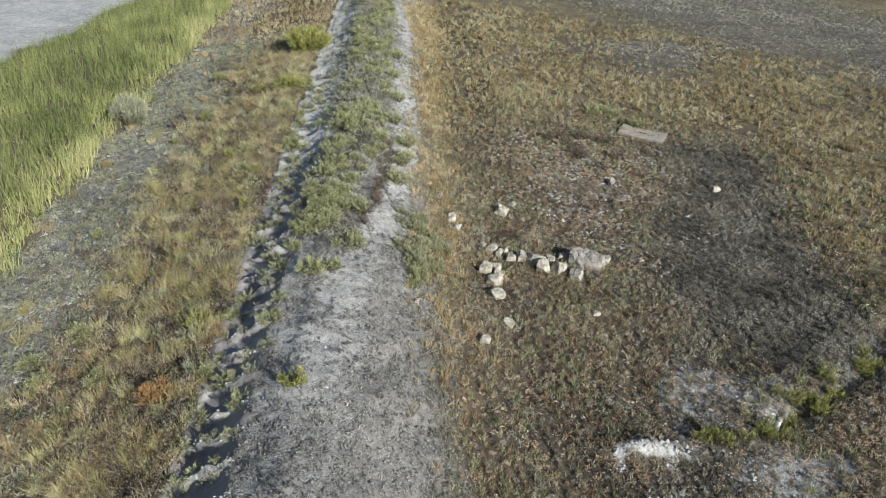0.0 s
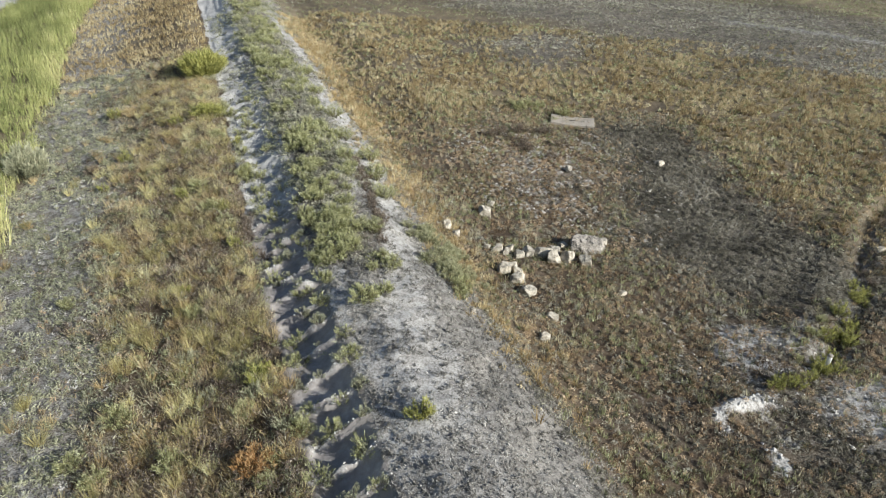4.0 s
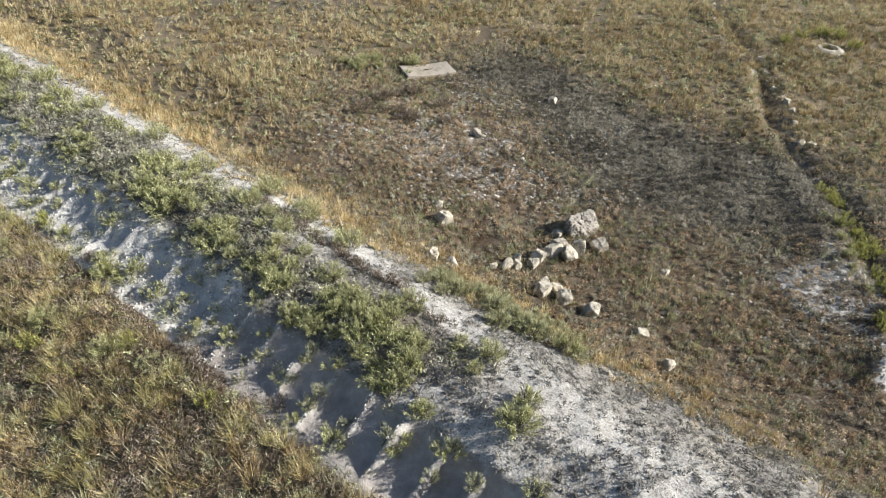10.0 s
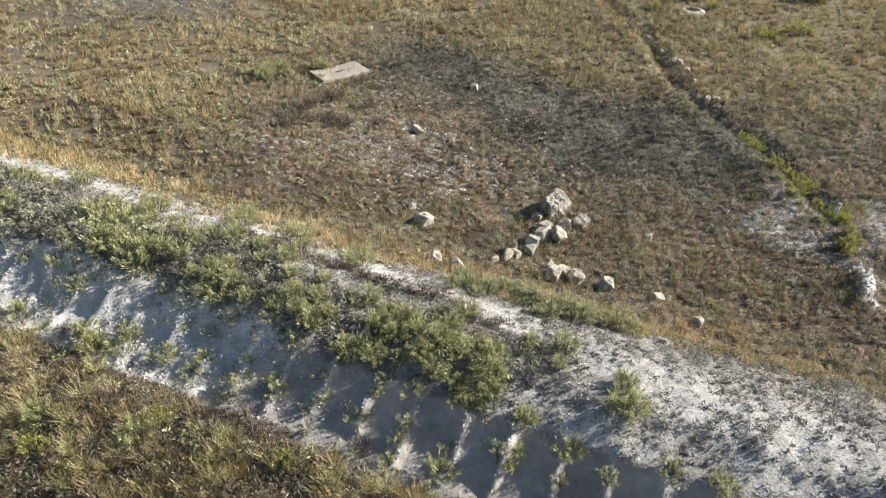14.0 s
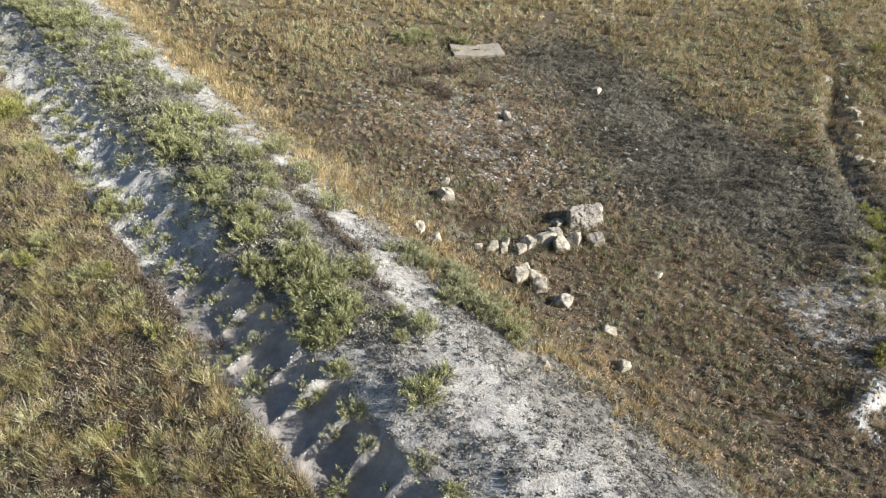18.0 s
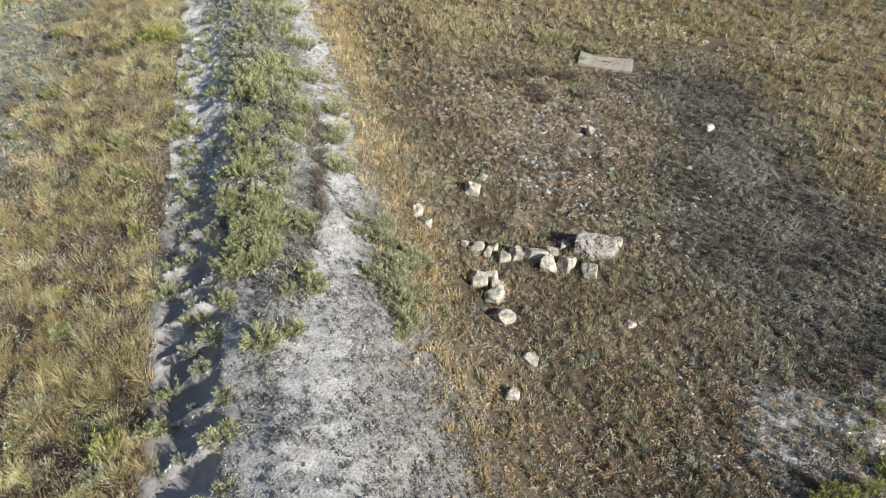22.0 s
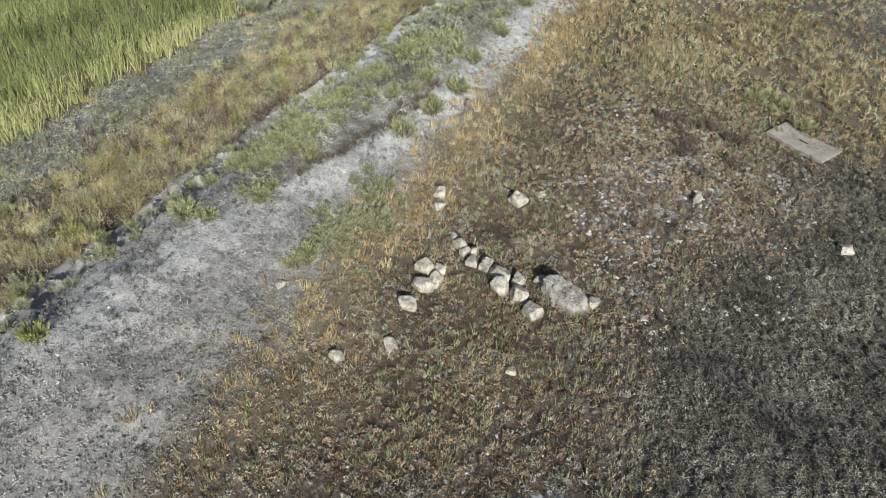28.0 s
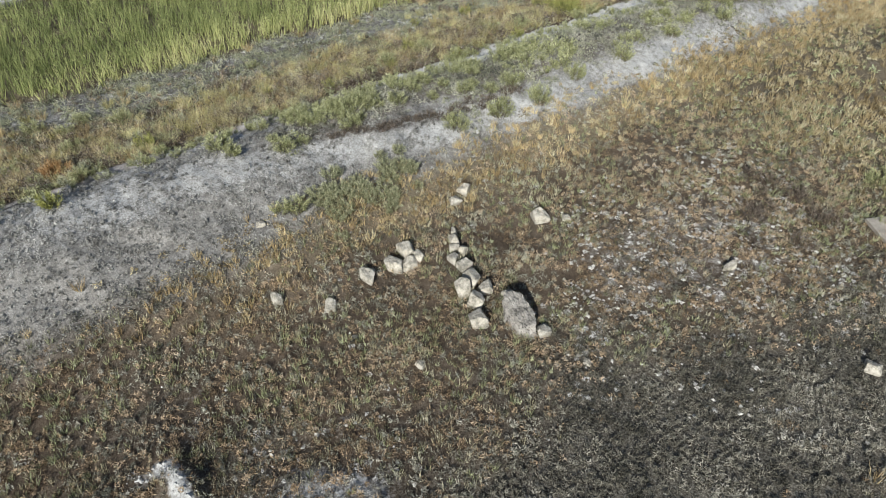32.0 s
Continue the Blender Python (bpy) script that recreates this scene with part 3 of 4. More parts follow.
# ---- stones ----
def stone_mesh(seed, lx, ly, lz, mat, fine=4, rough=0.035, hollow=0.0, planes=None, layers=0.0, pit=0.42):
    """A broken block: flat faces from cutting planes, with chipped edges and pitted skin."""
    rnd = random.Random(seed)
    bm = bmesh.new()
    bmesh.ops.create_icosphere(bm, subdivisions=fine, radius=1.0)
    if planes is None:
        planes = []
        turn = rnd.uniform(-0.3, 0.3)
        for k in range(4):
            a = turn + k * math.pi / 2 + rnd.uniform(-0.35, 0.35)
            planes.append(((math.cos(a), math.sin(a), rnd.uniform(-0.28, 0.12)), rnd.uniform(0.78, 1.0)))
        planes += [((rnd.uniform(-.35, .35), rnd.uniform(-.35, .35), 1), rnd.uniform(0.8, 1.0)), ((0, 0, -1), 0.9)]
        for k in range(3):
            planes.append(((rnd.uniform(-1, 1), rnd.uniform(-1, 1), rnd.uniform(0.2, 0.9)), rnd.uniform(0.85, 1.0)))
    cuts = [(Vector(d).normalized(), h) for d, h in planes]
    shift = Vector((rnd.uniform(0, 50), rnd.uniform(0, 50), rnd.uniform(0, 50)))
    for v in bm.verts:
        d = v.co.normalized()
        r = min([h / d.dot(n) for n, h in cuts if d.dot(n) > 0.05] + [1.45])
        p = d * r
        n = noise.fractal(p * 2.2 + shift, 1.0, 2.0, 4) * rough * 1.6 + noise.noise(p * 9 + shift) * rough * 0.8
        if layers:
            n -= layers * max(0.0, 0.10 - abs(noise.noise(Vector((p.x * 3.5, p.y * 2.2, p.z * 8)) + shift))) * 9 * max(0, d.z + 0.3)
        p = p + d * n
        if hollow and p.z > 0:
            p.z -= hollow * math.exp(-((p.x / pit) ** 2 + (p.y / pit) ** 2))
        v.co = (p.x * lx / 2, p.y * ly / 2, p.z * lz / 1.9)
    me = bpy.data.meshes.new("stone")
    bm.to_mesh(me)
    bm.free()
    me.materials.append(mat)
    return me


def stone(seed, x, y, lx, ly, lz, turn, label, category="stone", group="", mat=None, sink=0.22, tip=1.0, **more):
    name = "boulder" if category == "boulder" else "stone"
    ob = new(name, stone_mesh(seed, lx, ly, lz, mat or M_STONE, **more))
    ob.matrix_basis = pose(x, y, gz(x, y) + lz * sink, 8 * tip * math.sin(seed * 1.7), 9 * tip * math.sin(seed * 2.9), turn)
    return tagged(ob, label, category, group)


ROW = "stones laid in a row"
HEAP = "small heap of stones"
LOOSE = "loose stones in the grass"
stone(15, -2.93, 18.66, 1.12, 0.56, 0.80, 16, "large weathered grey limestone boulder with a rugged top", "boulder", mat=M_BOULDER, fine=5, rough=0.05, layers=0.20, sink=0.06, tip=0.0,
      planes=(((0.22, -0.16, 1), 0.80), ((-1, 0.10, -0.05), 0.98), ((-0.6, -0.75, 0.0), 0.98), ((0.10, -0.86, 0.50), 0.84), ((0.9, -0.30, 0.40), 0.90), ((0.6, 0.78, 0.10), 0.95), ((-0.05, 1, 0.05), 0.9), ((0, 0, -1), 0.5)))
stone(16, -2.52, 19.12, 0.34, 0.30, 0.28, 15, "pale limestone block lying beside the large boulder", group=LOOSE)
stone(27, -3.72, 18.62, 0.36, 0.26, 0.24, 20, "grey stone lying in the shade of the boulder", group=LOOSE)
for k, (x, y, lx, ly, lz, turn) in enumerate([
        (-6.07, 17.71, 0.22, 0.16, 0.16, 10), (-5.74, 17.62, 0.38, 0.24, 0.28, 15), (-5.47, 17.60, 0.20, 0.26, 0.26, 10), (-5.36, 17.80, 0.20, 0.24, 0.28, 20),
        (-5.06, 17.52, 0.28, 0.28, 0.28, 30), (-4.79, 17.73, 0.36, 0.34, 0.34, 120), (-4.34, 17.80, 0.52, 0.32, 0.36, 20), (-3.98, 18.10, 0.34, 0.42, 0.30, 15),
        (-3.97, 17.58, 0.40, 0.38, 0.38, 25), (-3.56, 17.80, 0.44, 0.44, 0.38, 70), (-3.00, 17.72, 0.44, 0.40, 0.36, 95)]):
    stone(100 + k, x, y, lx * 0.93, ly * 0.90, lz * 1.12, turn, "rough pale limestone block in a row on the grass", group=ROW)
for k, (x, y, lx, ly, lz, turn) in enumerate([(-5.40, 16.38, 0.40, 0.38, 0.42, 25), (-5.17, 16.68, 0.26, 0.26, 0.30, 50), (-4.95, 16.06, 0.40, 0.36, 0.34, 85), (-4.97, 16.42, 0.40, 0.28, 0.30, 110)]):
    stone(130 + k, x, y, lx, ly, lz * 1.08, turn, "broken limestone block in a small heap", group=HEAP)
stone(141, -4.62, 15.40, 0.40, 0.36, 0.34, -20, "squared pale limestone block with a small pit", group=LOOSE, hollow=0.26, pit=0.16)
stone(142, -7.49, 18.21, 0.32, 0.32, 0.32, 40, "rounded pale stone with a pit at the foot of the bank", group=LOOSE, hollow=0.3, pit=0.2)
stone(143, -7.12, 17.90, 0.32, 0.26, 0.26, 80, "small pale stone at the foot of the bank", group=LOOSE)
stone(144, -6.49, 20.08, 0.46, 0.42, 0.36, 10, "rounded stone with a hollow in its top", group=LOOSE, hollow=0.45, pit=0.22)
stone(145, -6.33, 20.78, 0.24, 0.22, 0.20, 60, "small pale stone in brown grass", group=LOOSE)
stone(146, -3.99, 13.33, 0.28, 0.26, 0.26, 20, "pale broken stone with a shaded side", group=LOOSE)
stone(147, -3.83, 14.50, 0.36, 0.26, 0.22, 160, "flat angular pale stone in the grass", group=LOOSE)
stone(148, -5.88, 12.98, 0.24, 0.15, 0.13, 120, "small white stone on the chalky slope", group=LOOSE)
stone(149, -3.77, 24.08, 0.36, 0.22, 0.22, 100, "pale stone among chalk flecks", group=LOOSE)
stone(150, -0.26, 25.50, 0.34, 0.26, 0.26, 30, "pale stone at the edge of grey scrub", group=LOOSE)
stone(151, -1.94, 16.28, 0.24, 0.18, 0.12, 30, "small flat stone sunk in the grass", group=LOOSE)
stone(152, -1.52, 19.81, 0.18, 0.14, 0.10, 30, "small flat stone sunk in grey scrub", group=LOOSE)


# ---- concrete slab, well ring, stake ----
def slab():
    lx, ly, h = 1.88, 1.0, 0.10
    bm = bmesh.new()
    nx, ny = 24, 12
    rows = []
    for side in (1, 0):
        grid = []
        for i in range(nx + 1):
            line = []
            for j in range(ny + 1):
                x, y = (i / nx - 0.5) * lx, (j / ny - 0.5) * ly
                e = min(i, nx - i, j * 1.0, ny - j)
                if e == 0:
                    x, y = x * (1 - 0.012 * noise.noise((i * .9, j * .9, 1))), y * (1 - 0.03 * noise.noise((i * .7, j * .7, 5)))
                z = h * side + 0.05 * (x / lx * 2) ** 2 + (0.006 * noise.noise((x * 5, y * 5, 0)) if side else 0) - (0.012 if side and e == 0 else 0)
                line.append(bm.verts.new((x, y, z)))
            grid.append(line)
        rows.append(grid)
    top, bot = rows
    for i in range(nx):
        for j in range(ny):
            bm.faces.new((top[i][j], top[i + 1][j], top[i + 1][j + 1], top[i][j + 1]))
            bm.faces.new((bot[i][j], bot[i][j + 1], bot[i + 1][j + 1], bot[i + 1][j]))
    for i in range(nx):
        bm.faces.new((bot[i][0], bot[i + 1][0], top[i + 1][0], top[i][0]))
        bm.faces.new((top[i][ny], top[i + 1][ny], bot[i + 1][ny], bot[i][ny]))
    for j in range(ny):
        bm.faces.new((top[0][j], top[0][j + 1], bot[0][j + 1], bot[0][j]))
        bm.faces.new((bot[nx][j], bot[nx][j + 1], top[nx][j + 1], top[nx][j]))
    me = bpy.data.meshes.new("concrete_slab")
    bm.to_mesh(me)
    bm.free()
    me.materials.append(M_CONCRETE)
    ob = new("concrete_slab", me)
    ob.matrix_basis = pose(-3.80, 28.75, gz(-3.80, 28.75) - 0.01, 1.5, 1.0, 1)
    # Thin near-black box, slightly proud of the slab top, drawn as a slit mark.
    slot = [(sx * 0.14, sy * 0.020, z) for z in (h - 0.01, h + 0.012) for sx, sy in ((-1, -1), (1, -1), (1, 1), (-1, 1))]
    part("lifting_slot", mesh_of("lifting_slot", slot, [(4, 5, 6, 7), (0, 1, 5, 4), (1, 2, 6, 5), (2, 3, 7, 6), (3, 0, 4, 7)], M_DARK), ob, "dark narrow slit mark")
    return tagged(ob, "weathered pale concrete slab lying flat in dry grass", "concrete slab")


slab()


def turned(profile, steps=40):
    v = [(r * math.cos(2 * math.pi * k / steps), r * math.sin(2 * math.pi * k / steps), z) for k in range(steps) for r, z in profile]
    p = len(profile)
    f = [(k * p + j, ((k + 1) % steps) * p + j, ((k + 1) % steps) * p + (j + 1) % p, k * p + (j + 1) % p) for k in range(steps) for j in range(p)]
    return v, f


def well_ring(x, y):
    t = thing("well_ring", x, y, gz(x, y) + 0.02, "pale concrete well ring with a dark open hole", "well ring", turn=20)
    part("rim", mesh_of("rim", *turned([(0.32, -0.30), (0.32, 0.09), (0.35, 0.12), (0.46, 0.11), (0.58, 0.04), (0.68, -0.10)]), M_STONE), t)
    # Near-black disc puts the open hole's shade into its colour.
    v, f = turned([(0.315, -0.08), (0.001, -0.08), (0.001, -0.09), (0.315, -0.09)], 24)
    part("hole_bottom", mesh_of("hole_bottom", v, f, M_DARK), t, "near-black disc painted as shade inside the ring")


well_ring(12.95, 26.10)


def stake(x, y):
    t = thing("marker_stake", x, y, gz(x, y) - 0.05, "short worn white marker stake in yellow weeds", "stake", turn=25)
    me = mesh_of("post", *turned([(0.001, 0.0), (0.06, 0.0), (0.06, 0.52), (0.05, 0.56), (0.001, 0.58)], 10), M_PAINT)
    part("post", me, t)
    part("cap", mesh_of("cap", *turned([(0.001, 0.56), (0.065, 0.55), (0.067, 0.58), (0.045, 0.605), (0.001, 0.61)], 10), M_CONCRETE), t, "grey cap")


stake(2.98, 13.86)


def stick(x, y, length, turn):
    me = mesh_of("dry_stick", *turned([(0.001, 0), (0.022, 0), (0.026, length * 0.4), (0.012, length), (0.001, length)], 7), M_CHALK)
    ob = new("dry_stick", me)
    ob.matrix_basis = pose(x, y, gz(x, y) + 0.05, 88, 0, turn)
    tagged(ob, "bleached dry stick lying in the meadow", "stick")


stick(-19.7, 22.4, 1.3, 35)


# ---- shrubs ----
def shrub_meshes(seed, spread_r, tall, stems, leaves, leaf, mat, upright=0.6):
    """Woody stems that fan out of one root, and the small leaves along them."""
    r = np.random.default_rng(seed)
    sv, sf, lv, lt = [], [], [], []
    for k in range(stems):
        a, out = r.uniform(0, 2 * np.pi), spread_r * np.sqrt(r.uniform(0.02, 1))
        tip = np.array([out * np.cos(a), out * np.sin(a), tall * r.uniform(0.55, 1.0) * (1 - 0.45 * (out / spread_r) ** 2)])
        root = np.array([0.25 * tip[0] * (1 - upright) + 0.35 * tip[0] * upright, 0.3 * tip[1], -0.04])
        bend = np.array([r.normal(0, 0.05), r.normal(0, 0.05), 0.05]) * tall
        wd = 0.006 + 0.004 * r.random()
        path = [root + (tip - root) * q + bend * math.sin(q * 3.1) for q in (0, 0.35, 0.7, 1.0)]
        base = len(sv)
        for q, p in enumerate(path):
            rad = wd * (1 - 0.27 * q)
            sv += [p + (rad, 0, 0), p + (-rad * .5, rad * .86, 0), p + (-rad * .5, -rad * .86, 0)]
        for q in range(3):
            for e in range(3):
                i, j = base + 3 * q + e, base + 3 * q + (e + 1) % 3
                sf.append((i, j, j + 3, i + 3))
        shade = r.random()
        for e in range(leaves):
            q = r.uniform(0.3, 1.02)
            p = root + (tip - root) * q + bend * math.sin(q * 3.1) + r.normal(0, 0.10 * spread_r, 3) * (1.15 - 0.5 * q)
            d = (tip - root) / np.linalg.norm(tip - root) + r.normal(0, 0.38, 3)
            d /= np.linalg.norm(d)
            g = np.cross(d, r.normal(0, 1, 3))
            g /= np.linalg.norm(g) + 1e-6
            L = leaf * r.uniform(0.6, 1.5)
            lv += [p - g * L * 0.11, p + g * L * 0.11, p + d * L]
            # Leaf tint paints in shade at the shrub's base and rises to paler tips.
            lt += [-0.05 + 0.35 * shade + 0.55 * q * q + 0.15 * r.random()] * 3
    lv = np.array(lv)
    lv[:, 2] = np.maximum(lv[:, 2], 0.0)
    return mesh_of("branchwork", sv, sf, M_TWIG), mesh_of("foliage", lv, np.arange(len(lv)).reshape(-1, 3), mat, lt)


def shrub(name, meshes, x, y, label, group="", turn=0.0, size=1.0):
    t = thing(name, x, y, gz(x, y) - 0.01, label, "shrub", group, turn)
    t.scale = (size, size, size)
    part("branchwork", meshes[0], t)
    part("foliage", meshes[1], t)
    return t


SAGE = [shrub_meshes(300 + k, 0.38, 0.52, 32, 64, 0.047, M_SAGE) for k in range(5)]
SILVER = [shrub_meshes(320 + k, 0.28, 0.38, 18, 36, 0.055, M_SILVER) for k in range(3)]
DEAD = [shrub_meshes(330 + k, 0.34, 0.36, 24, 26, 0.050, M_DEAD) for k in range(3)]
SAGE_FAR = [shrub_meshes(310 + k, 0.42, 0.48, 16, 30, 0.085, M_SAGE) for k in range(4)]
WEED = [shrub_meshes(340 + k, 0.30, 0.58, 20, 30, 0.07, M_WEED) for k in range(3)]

# the thick belt of sage on the crown
rnd = random.Random(5)
spots = []
tries = 0
while len(spots) < 290 and tries < 6000:
    tries += 1
    s, w = rnd.uniform(11, 44) if rnd.random() < 0.58 else rnd.uniform(0.8, 12), rnd.uniform(-0.15, 2.2)
    x, y = to_xy(s, w)
    d = float(zones(np.array([x]), np.array([y]))["sage"][0])
    gap = 0.36 if s < 14 else 0.48
    clear = float(step(0.43, 0.61, fbm(np.array([s]), np.array([w * 1.6]), 1.3, 77))[0])
    if rnd.random() < (d * clear if s > 11 else d * (0.02 + 0.98 * clear)) and all((s - a) ** 2 + (w - b) ** 2 > gap * gap for a, b in spots):
        spots.append((s, w))
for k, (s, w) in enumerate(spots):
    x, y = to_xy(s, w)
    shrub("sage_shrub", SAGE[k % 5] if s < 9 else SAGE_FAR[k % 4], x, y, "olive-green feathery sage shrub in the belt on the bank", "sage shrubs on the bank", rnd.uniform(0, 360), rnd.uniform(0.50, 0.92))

# sage rooted along the lip of the cut
for k in range(36):
    x, y = to_xy(5.6 + 0.72 * k + rnd.uniform(-0.3, 0.3), rnd.uniform(0.25, 0.6))
    shrub("lip_shrub", SILVER[k % 3] if k % 3 else SAGE_FAR[k % 4], x, y, "grey-green sage shrub rooted on the lip of the cut", "shrubs along the lip of the cut", rnd.uniform(0, 360), rnd.uniform(0.5, 0.95))

# tufts rooted on the ribs of the cut
for k in range(180):
    s = -0.08 + (k // 6 - 9) * BITE + rnd.uniform(-0.15, 0.15)
    if k % 7 == 4 or (s > 5.5 and k % 2):
        continue
    x, y = to_xy(s, rnd.uniform(-1.35, 0.05))
    shrub("rib_shrub", SILVER[k % 3] if k % 2 else SAGE_FAR[k % 4], x, y, "small grey-green tuft on a rib of the cut", "tufts on the cut bank", rnd.uniform(0, 360), rnd.uniform(0.35, 0.75))

for k in range(90):
    x, y = to_xy(rnd.uniform(-7, 22), -1.2 - 5.5 * rnd.random() ** 1.5)
    kind = (("dead_shrub", DEAD, "dead brown shrub in the dry meadow"), ("silver_shrub", SILVER, "silvery green shrub in the dry meadow"), ("sage_shrub", SAGE, "olive shrub in the dry meadow"), ("weed", WEED, "yellow-green weed in the dry meadow"))[(0, 0, 1, 2, 0, 2, 3, 1)[k % 8]]
    shrub(kind[0], kind[1][k % 3], x, y, kind[2], "shrubs in the meadow", rnd.uniform(0, 360), rnd.uniform(0.6, 1.15))
shrub("crown_shrub", shrub_meshes(401, 0.40, 0.46, 40, 44, 0.06, M_SAGE), -8.38, 11.92, "two-stemmed olive sage shrub alone on the chalk", turn=30)
shrub("crown_shrub", shrub_meshes(402, 0.28, 0.32, 24, 36, 0.06, M_SAGE), -7.98, 12.30, "small olive sage shrub beside a larger one", turn=80)
shrub("bright_shrub", shrub_meshes(403, 0.30, 0.42, 30, 34, 0.07, M_WEED), -6.25, 8.40, "small bright yellow-green shrub on bare chalk")
shrub("meadow_bush", shrub_meshes(404, 1.1, 1.25, 190, 110, 0.13, M_WEED), -21.4, 29.4, "large yellow-green bush at the edge of the meadow")
shrub("meadow_bush", shrub_meshes(405, 0.75, 0.55, 60, 50, 0.10, M_WEED), -18.6, 24.2, "low yellowish bush near the foot of the cut")
shrub("silver_bush", shrub_meshes(406, 0.75, 1.4, 120, 110, 0.12, M_SILVER), -23.7, 19.7, "silvery grey-green bush beside the reeds")
for s, w, sz in ((9.2, 3.1, 1.2), (7.7, 2.95, 1.25), (6.1, 2.85, 1.15), (11.3, 2.6, 1.1), (13.5, 2.7, 1.1), (0.58, 3.45, 0.95), (0.25, 3.35, 0.7), (16.4, 2.5, 1.0), (19.5, 2.6, 1.1)):
    x, y = to_xy(s, w)
    shrub("slope_shrub", SAGE[int(s) % 5], x, y, "olive sage shrub at the sunny edge of the bank", "shrubs on the slope", rnd.uniform(0, 360), sz)
TOE = [shrub_meshes(315 + k, 0.36, 0.42, 24, 40, 0.07, M_TOE) for k in range(3)]
for k in range(40):
    s = rnd.uniform(1.1, 4.0)
    x, y = to_xy(s, rnd.gauss(3.62, 0.28))
    shrub("slope_shrub", TOE[k % 3], x, y, "low pale green feathery shrub on the slope of the bank", "shrubs on the slope", rnd.uniform(0, 360), rnd.uniform(0.5, 0.9))
for k in range(26):
    x, y = to_xy(2.6 + k * 0.25, 1.90 + 0.03 * k + rnd.gauss(0, 0.13))
    shrub("dead_shrub", DEAD[k % 3], x, y, "low dark dead shrub between sage and chalk", "dead shrubs on the bank", rnd.uniform(0, 360), rnd.uniform(0.5, 0.8))
for k in range(12):
    x, y = -5.6 + rnd.gauss(0, 0.75), 26.3 + rnd.gauss(0, 0.7)
    shrub("dead_shrub", DEAD[k % 3], x, y, "grey-brown dead shrub near the concrete slab", "dead shrubs by the slab", rnd.uniform(0, 360), rnd.uniform(0.8, 1.3))
for k in range(7):
    x, y = -6.9 + 0.5 * k * 0.9 + rnd.gauss(0, 0.15), 29.9 - 0.12 * k + rnd.gauss(0, 0.45)
    shrub("dark_shrub", SAGE[k % 5], x, y, "dark olive shrub behind the concrete slab", "shrubs by the slab", rnd.uniform(0, 360), rnd.uniform(0.5, 1.1))
shrub("rust_shrub", shrub_meshes(407, 0.50, 0.50, 46, 50, 0.07, M_FLAME), -9.28, 7.48, "rust-orange dry shrub in the meadow")
for k in range(26):
    a = rnd.uniform(0.0, 1.0)
    along, across = 0.2 + 5.2 * a, rnd.uniform(-0.55, 0.45)
    x, y = TX + along * TUX + across * TUY, TY + along * TUY - across * TUX
    shrub("ditch_weed", WEED[k % 3] if across > -0.15 else SAGE[k % 5], x, y, "yellow-green weed growing in the small ditch", "weeds in the ditch", rnd.uniform(0, 360), rnd.uniform(0.5, 0.9) * (1.0 if across > -0.15 else 0.6))
for k, (x, y) in enumerate([(1.5, 12.7), (1.8, 12.9), (2.1, 12.9), (2.4, 13.2), (1.65, 13.0)]):
    shrub("ditch_weed", WEED[k % 3], x, y, "yellow-green weed growing in the small ditch", "weeds in the ditch", rnd.uniform(0, 360), rnd.uniform(0.6, 0.9))
for k, (x, y) in enumerate([(13.1, 22.8), (13.7, 22.6), (14.3, 22.5), (15.0, 22.2), (15.7, 22.0), (14.0, 25.8), (12.4, 27.2), (11.4, 27.0), (13.6, 27.2), (14.3, 26.9)]):
    shrub("ring_weed", WEED[k % 3], x, y, "yellow-green weed near the well ring", "weeds by the well ring", rnd.uniform(0, 360), rnd.uniform(0.9, 1.4))
shrub("dark_bush", shrub_meshes(408, 1.0, 0.8, 90, 50, 0.10, M_SCRUB), 20.6, 24.7, "dark grey dead bush in the far field", size=1.3)
for k in range(16):
    along, across = 5.4 + 0.75 * k + rnd.gauss(0, 0.2), rnd.gauss(0.1, 0.18)
    x, y = TX + along * TUX + across * TUY, TY + along * TUY - across * TUX
    shrub("dead_shrub", DEAD[k % 3], x, y, "dark dead shrub in the narrow ditch", "dead shrubs in the ditch", rnd.uniform(0, 360), rnd.uniform(0.6, 1.0))
for k in range(14):
    along, across = 7.0 + 0.62 * k + rnd.gauss(0, 0.25), rnd.gauss(0.25, 0.16)
    x, y = TX + along * TUX + across * TUY, TY + along * TUY - across * TUX
    stone(600 + k, x, y, rnd.uniform(0.18, 0.42), rnd.uniform(0.14, 0.26), rnd.uniform(0.12, 0.24), rnd.uniform(0, 180), "pale broken chunk beside the narrow ditch", group="broken chunks along the ditch")


# ---- cover of grass and herbs ----
def at(points):
    return points[0], points[1], ground_z(points[0], points[1])


def pick(key, scale=1.0, size=1.6, low=0.25, seed=0):
    def d(x, y):
        return np.clip(zones(x, y)[key] * scale * (low + (1 - low) * 1.7 * step(0.32, 0.62, fbm(x, y, size, 200 + seed))), 0, 1)
    return d


def tints(x, y, size, seed, noise_part=0.5):
    return np.clip((1 - noise_part) * RNG.random(len(x)) + noise_part * (fbm(x, y, size, seed) - 0.2) * 1.6, 0, 1)


def cover(name, density, box, per_m2, kind, size, tall, count, width, mat, label, category, tint_size=3.0, seed=0, lean=0.6, banked=True):
    x, y, z = at(spread(density, *box, per_m2, banked))
    n = len(x)
    t = tints(x, y, tint_size, 400 + seed)
    if kind == "tuft":
        got = tufts(x, y, z, uni(*size, n), uni(*tall, n), count, width, lean, t)
    else:
        got = cushions(x, y, z, uni(*size, n), uni(*tall, n), count, width, t)
    return stuff(name, [got], mat, label, category)


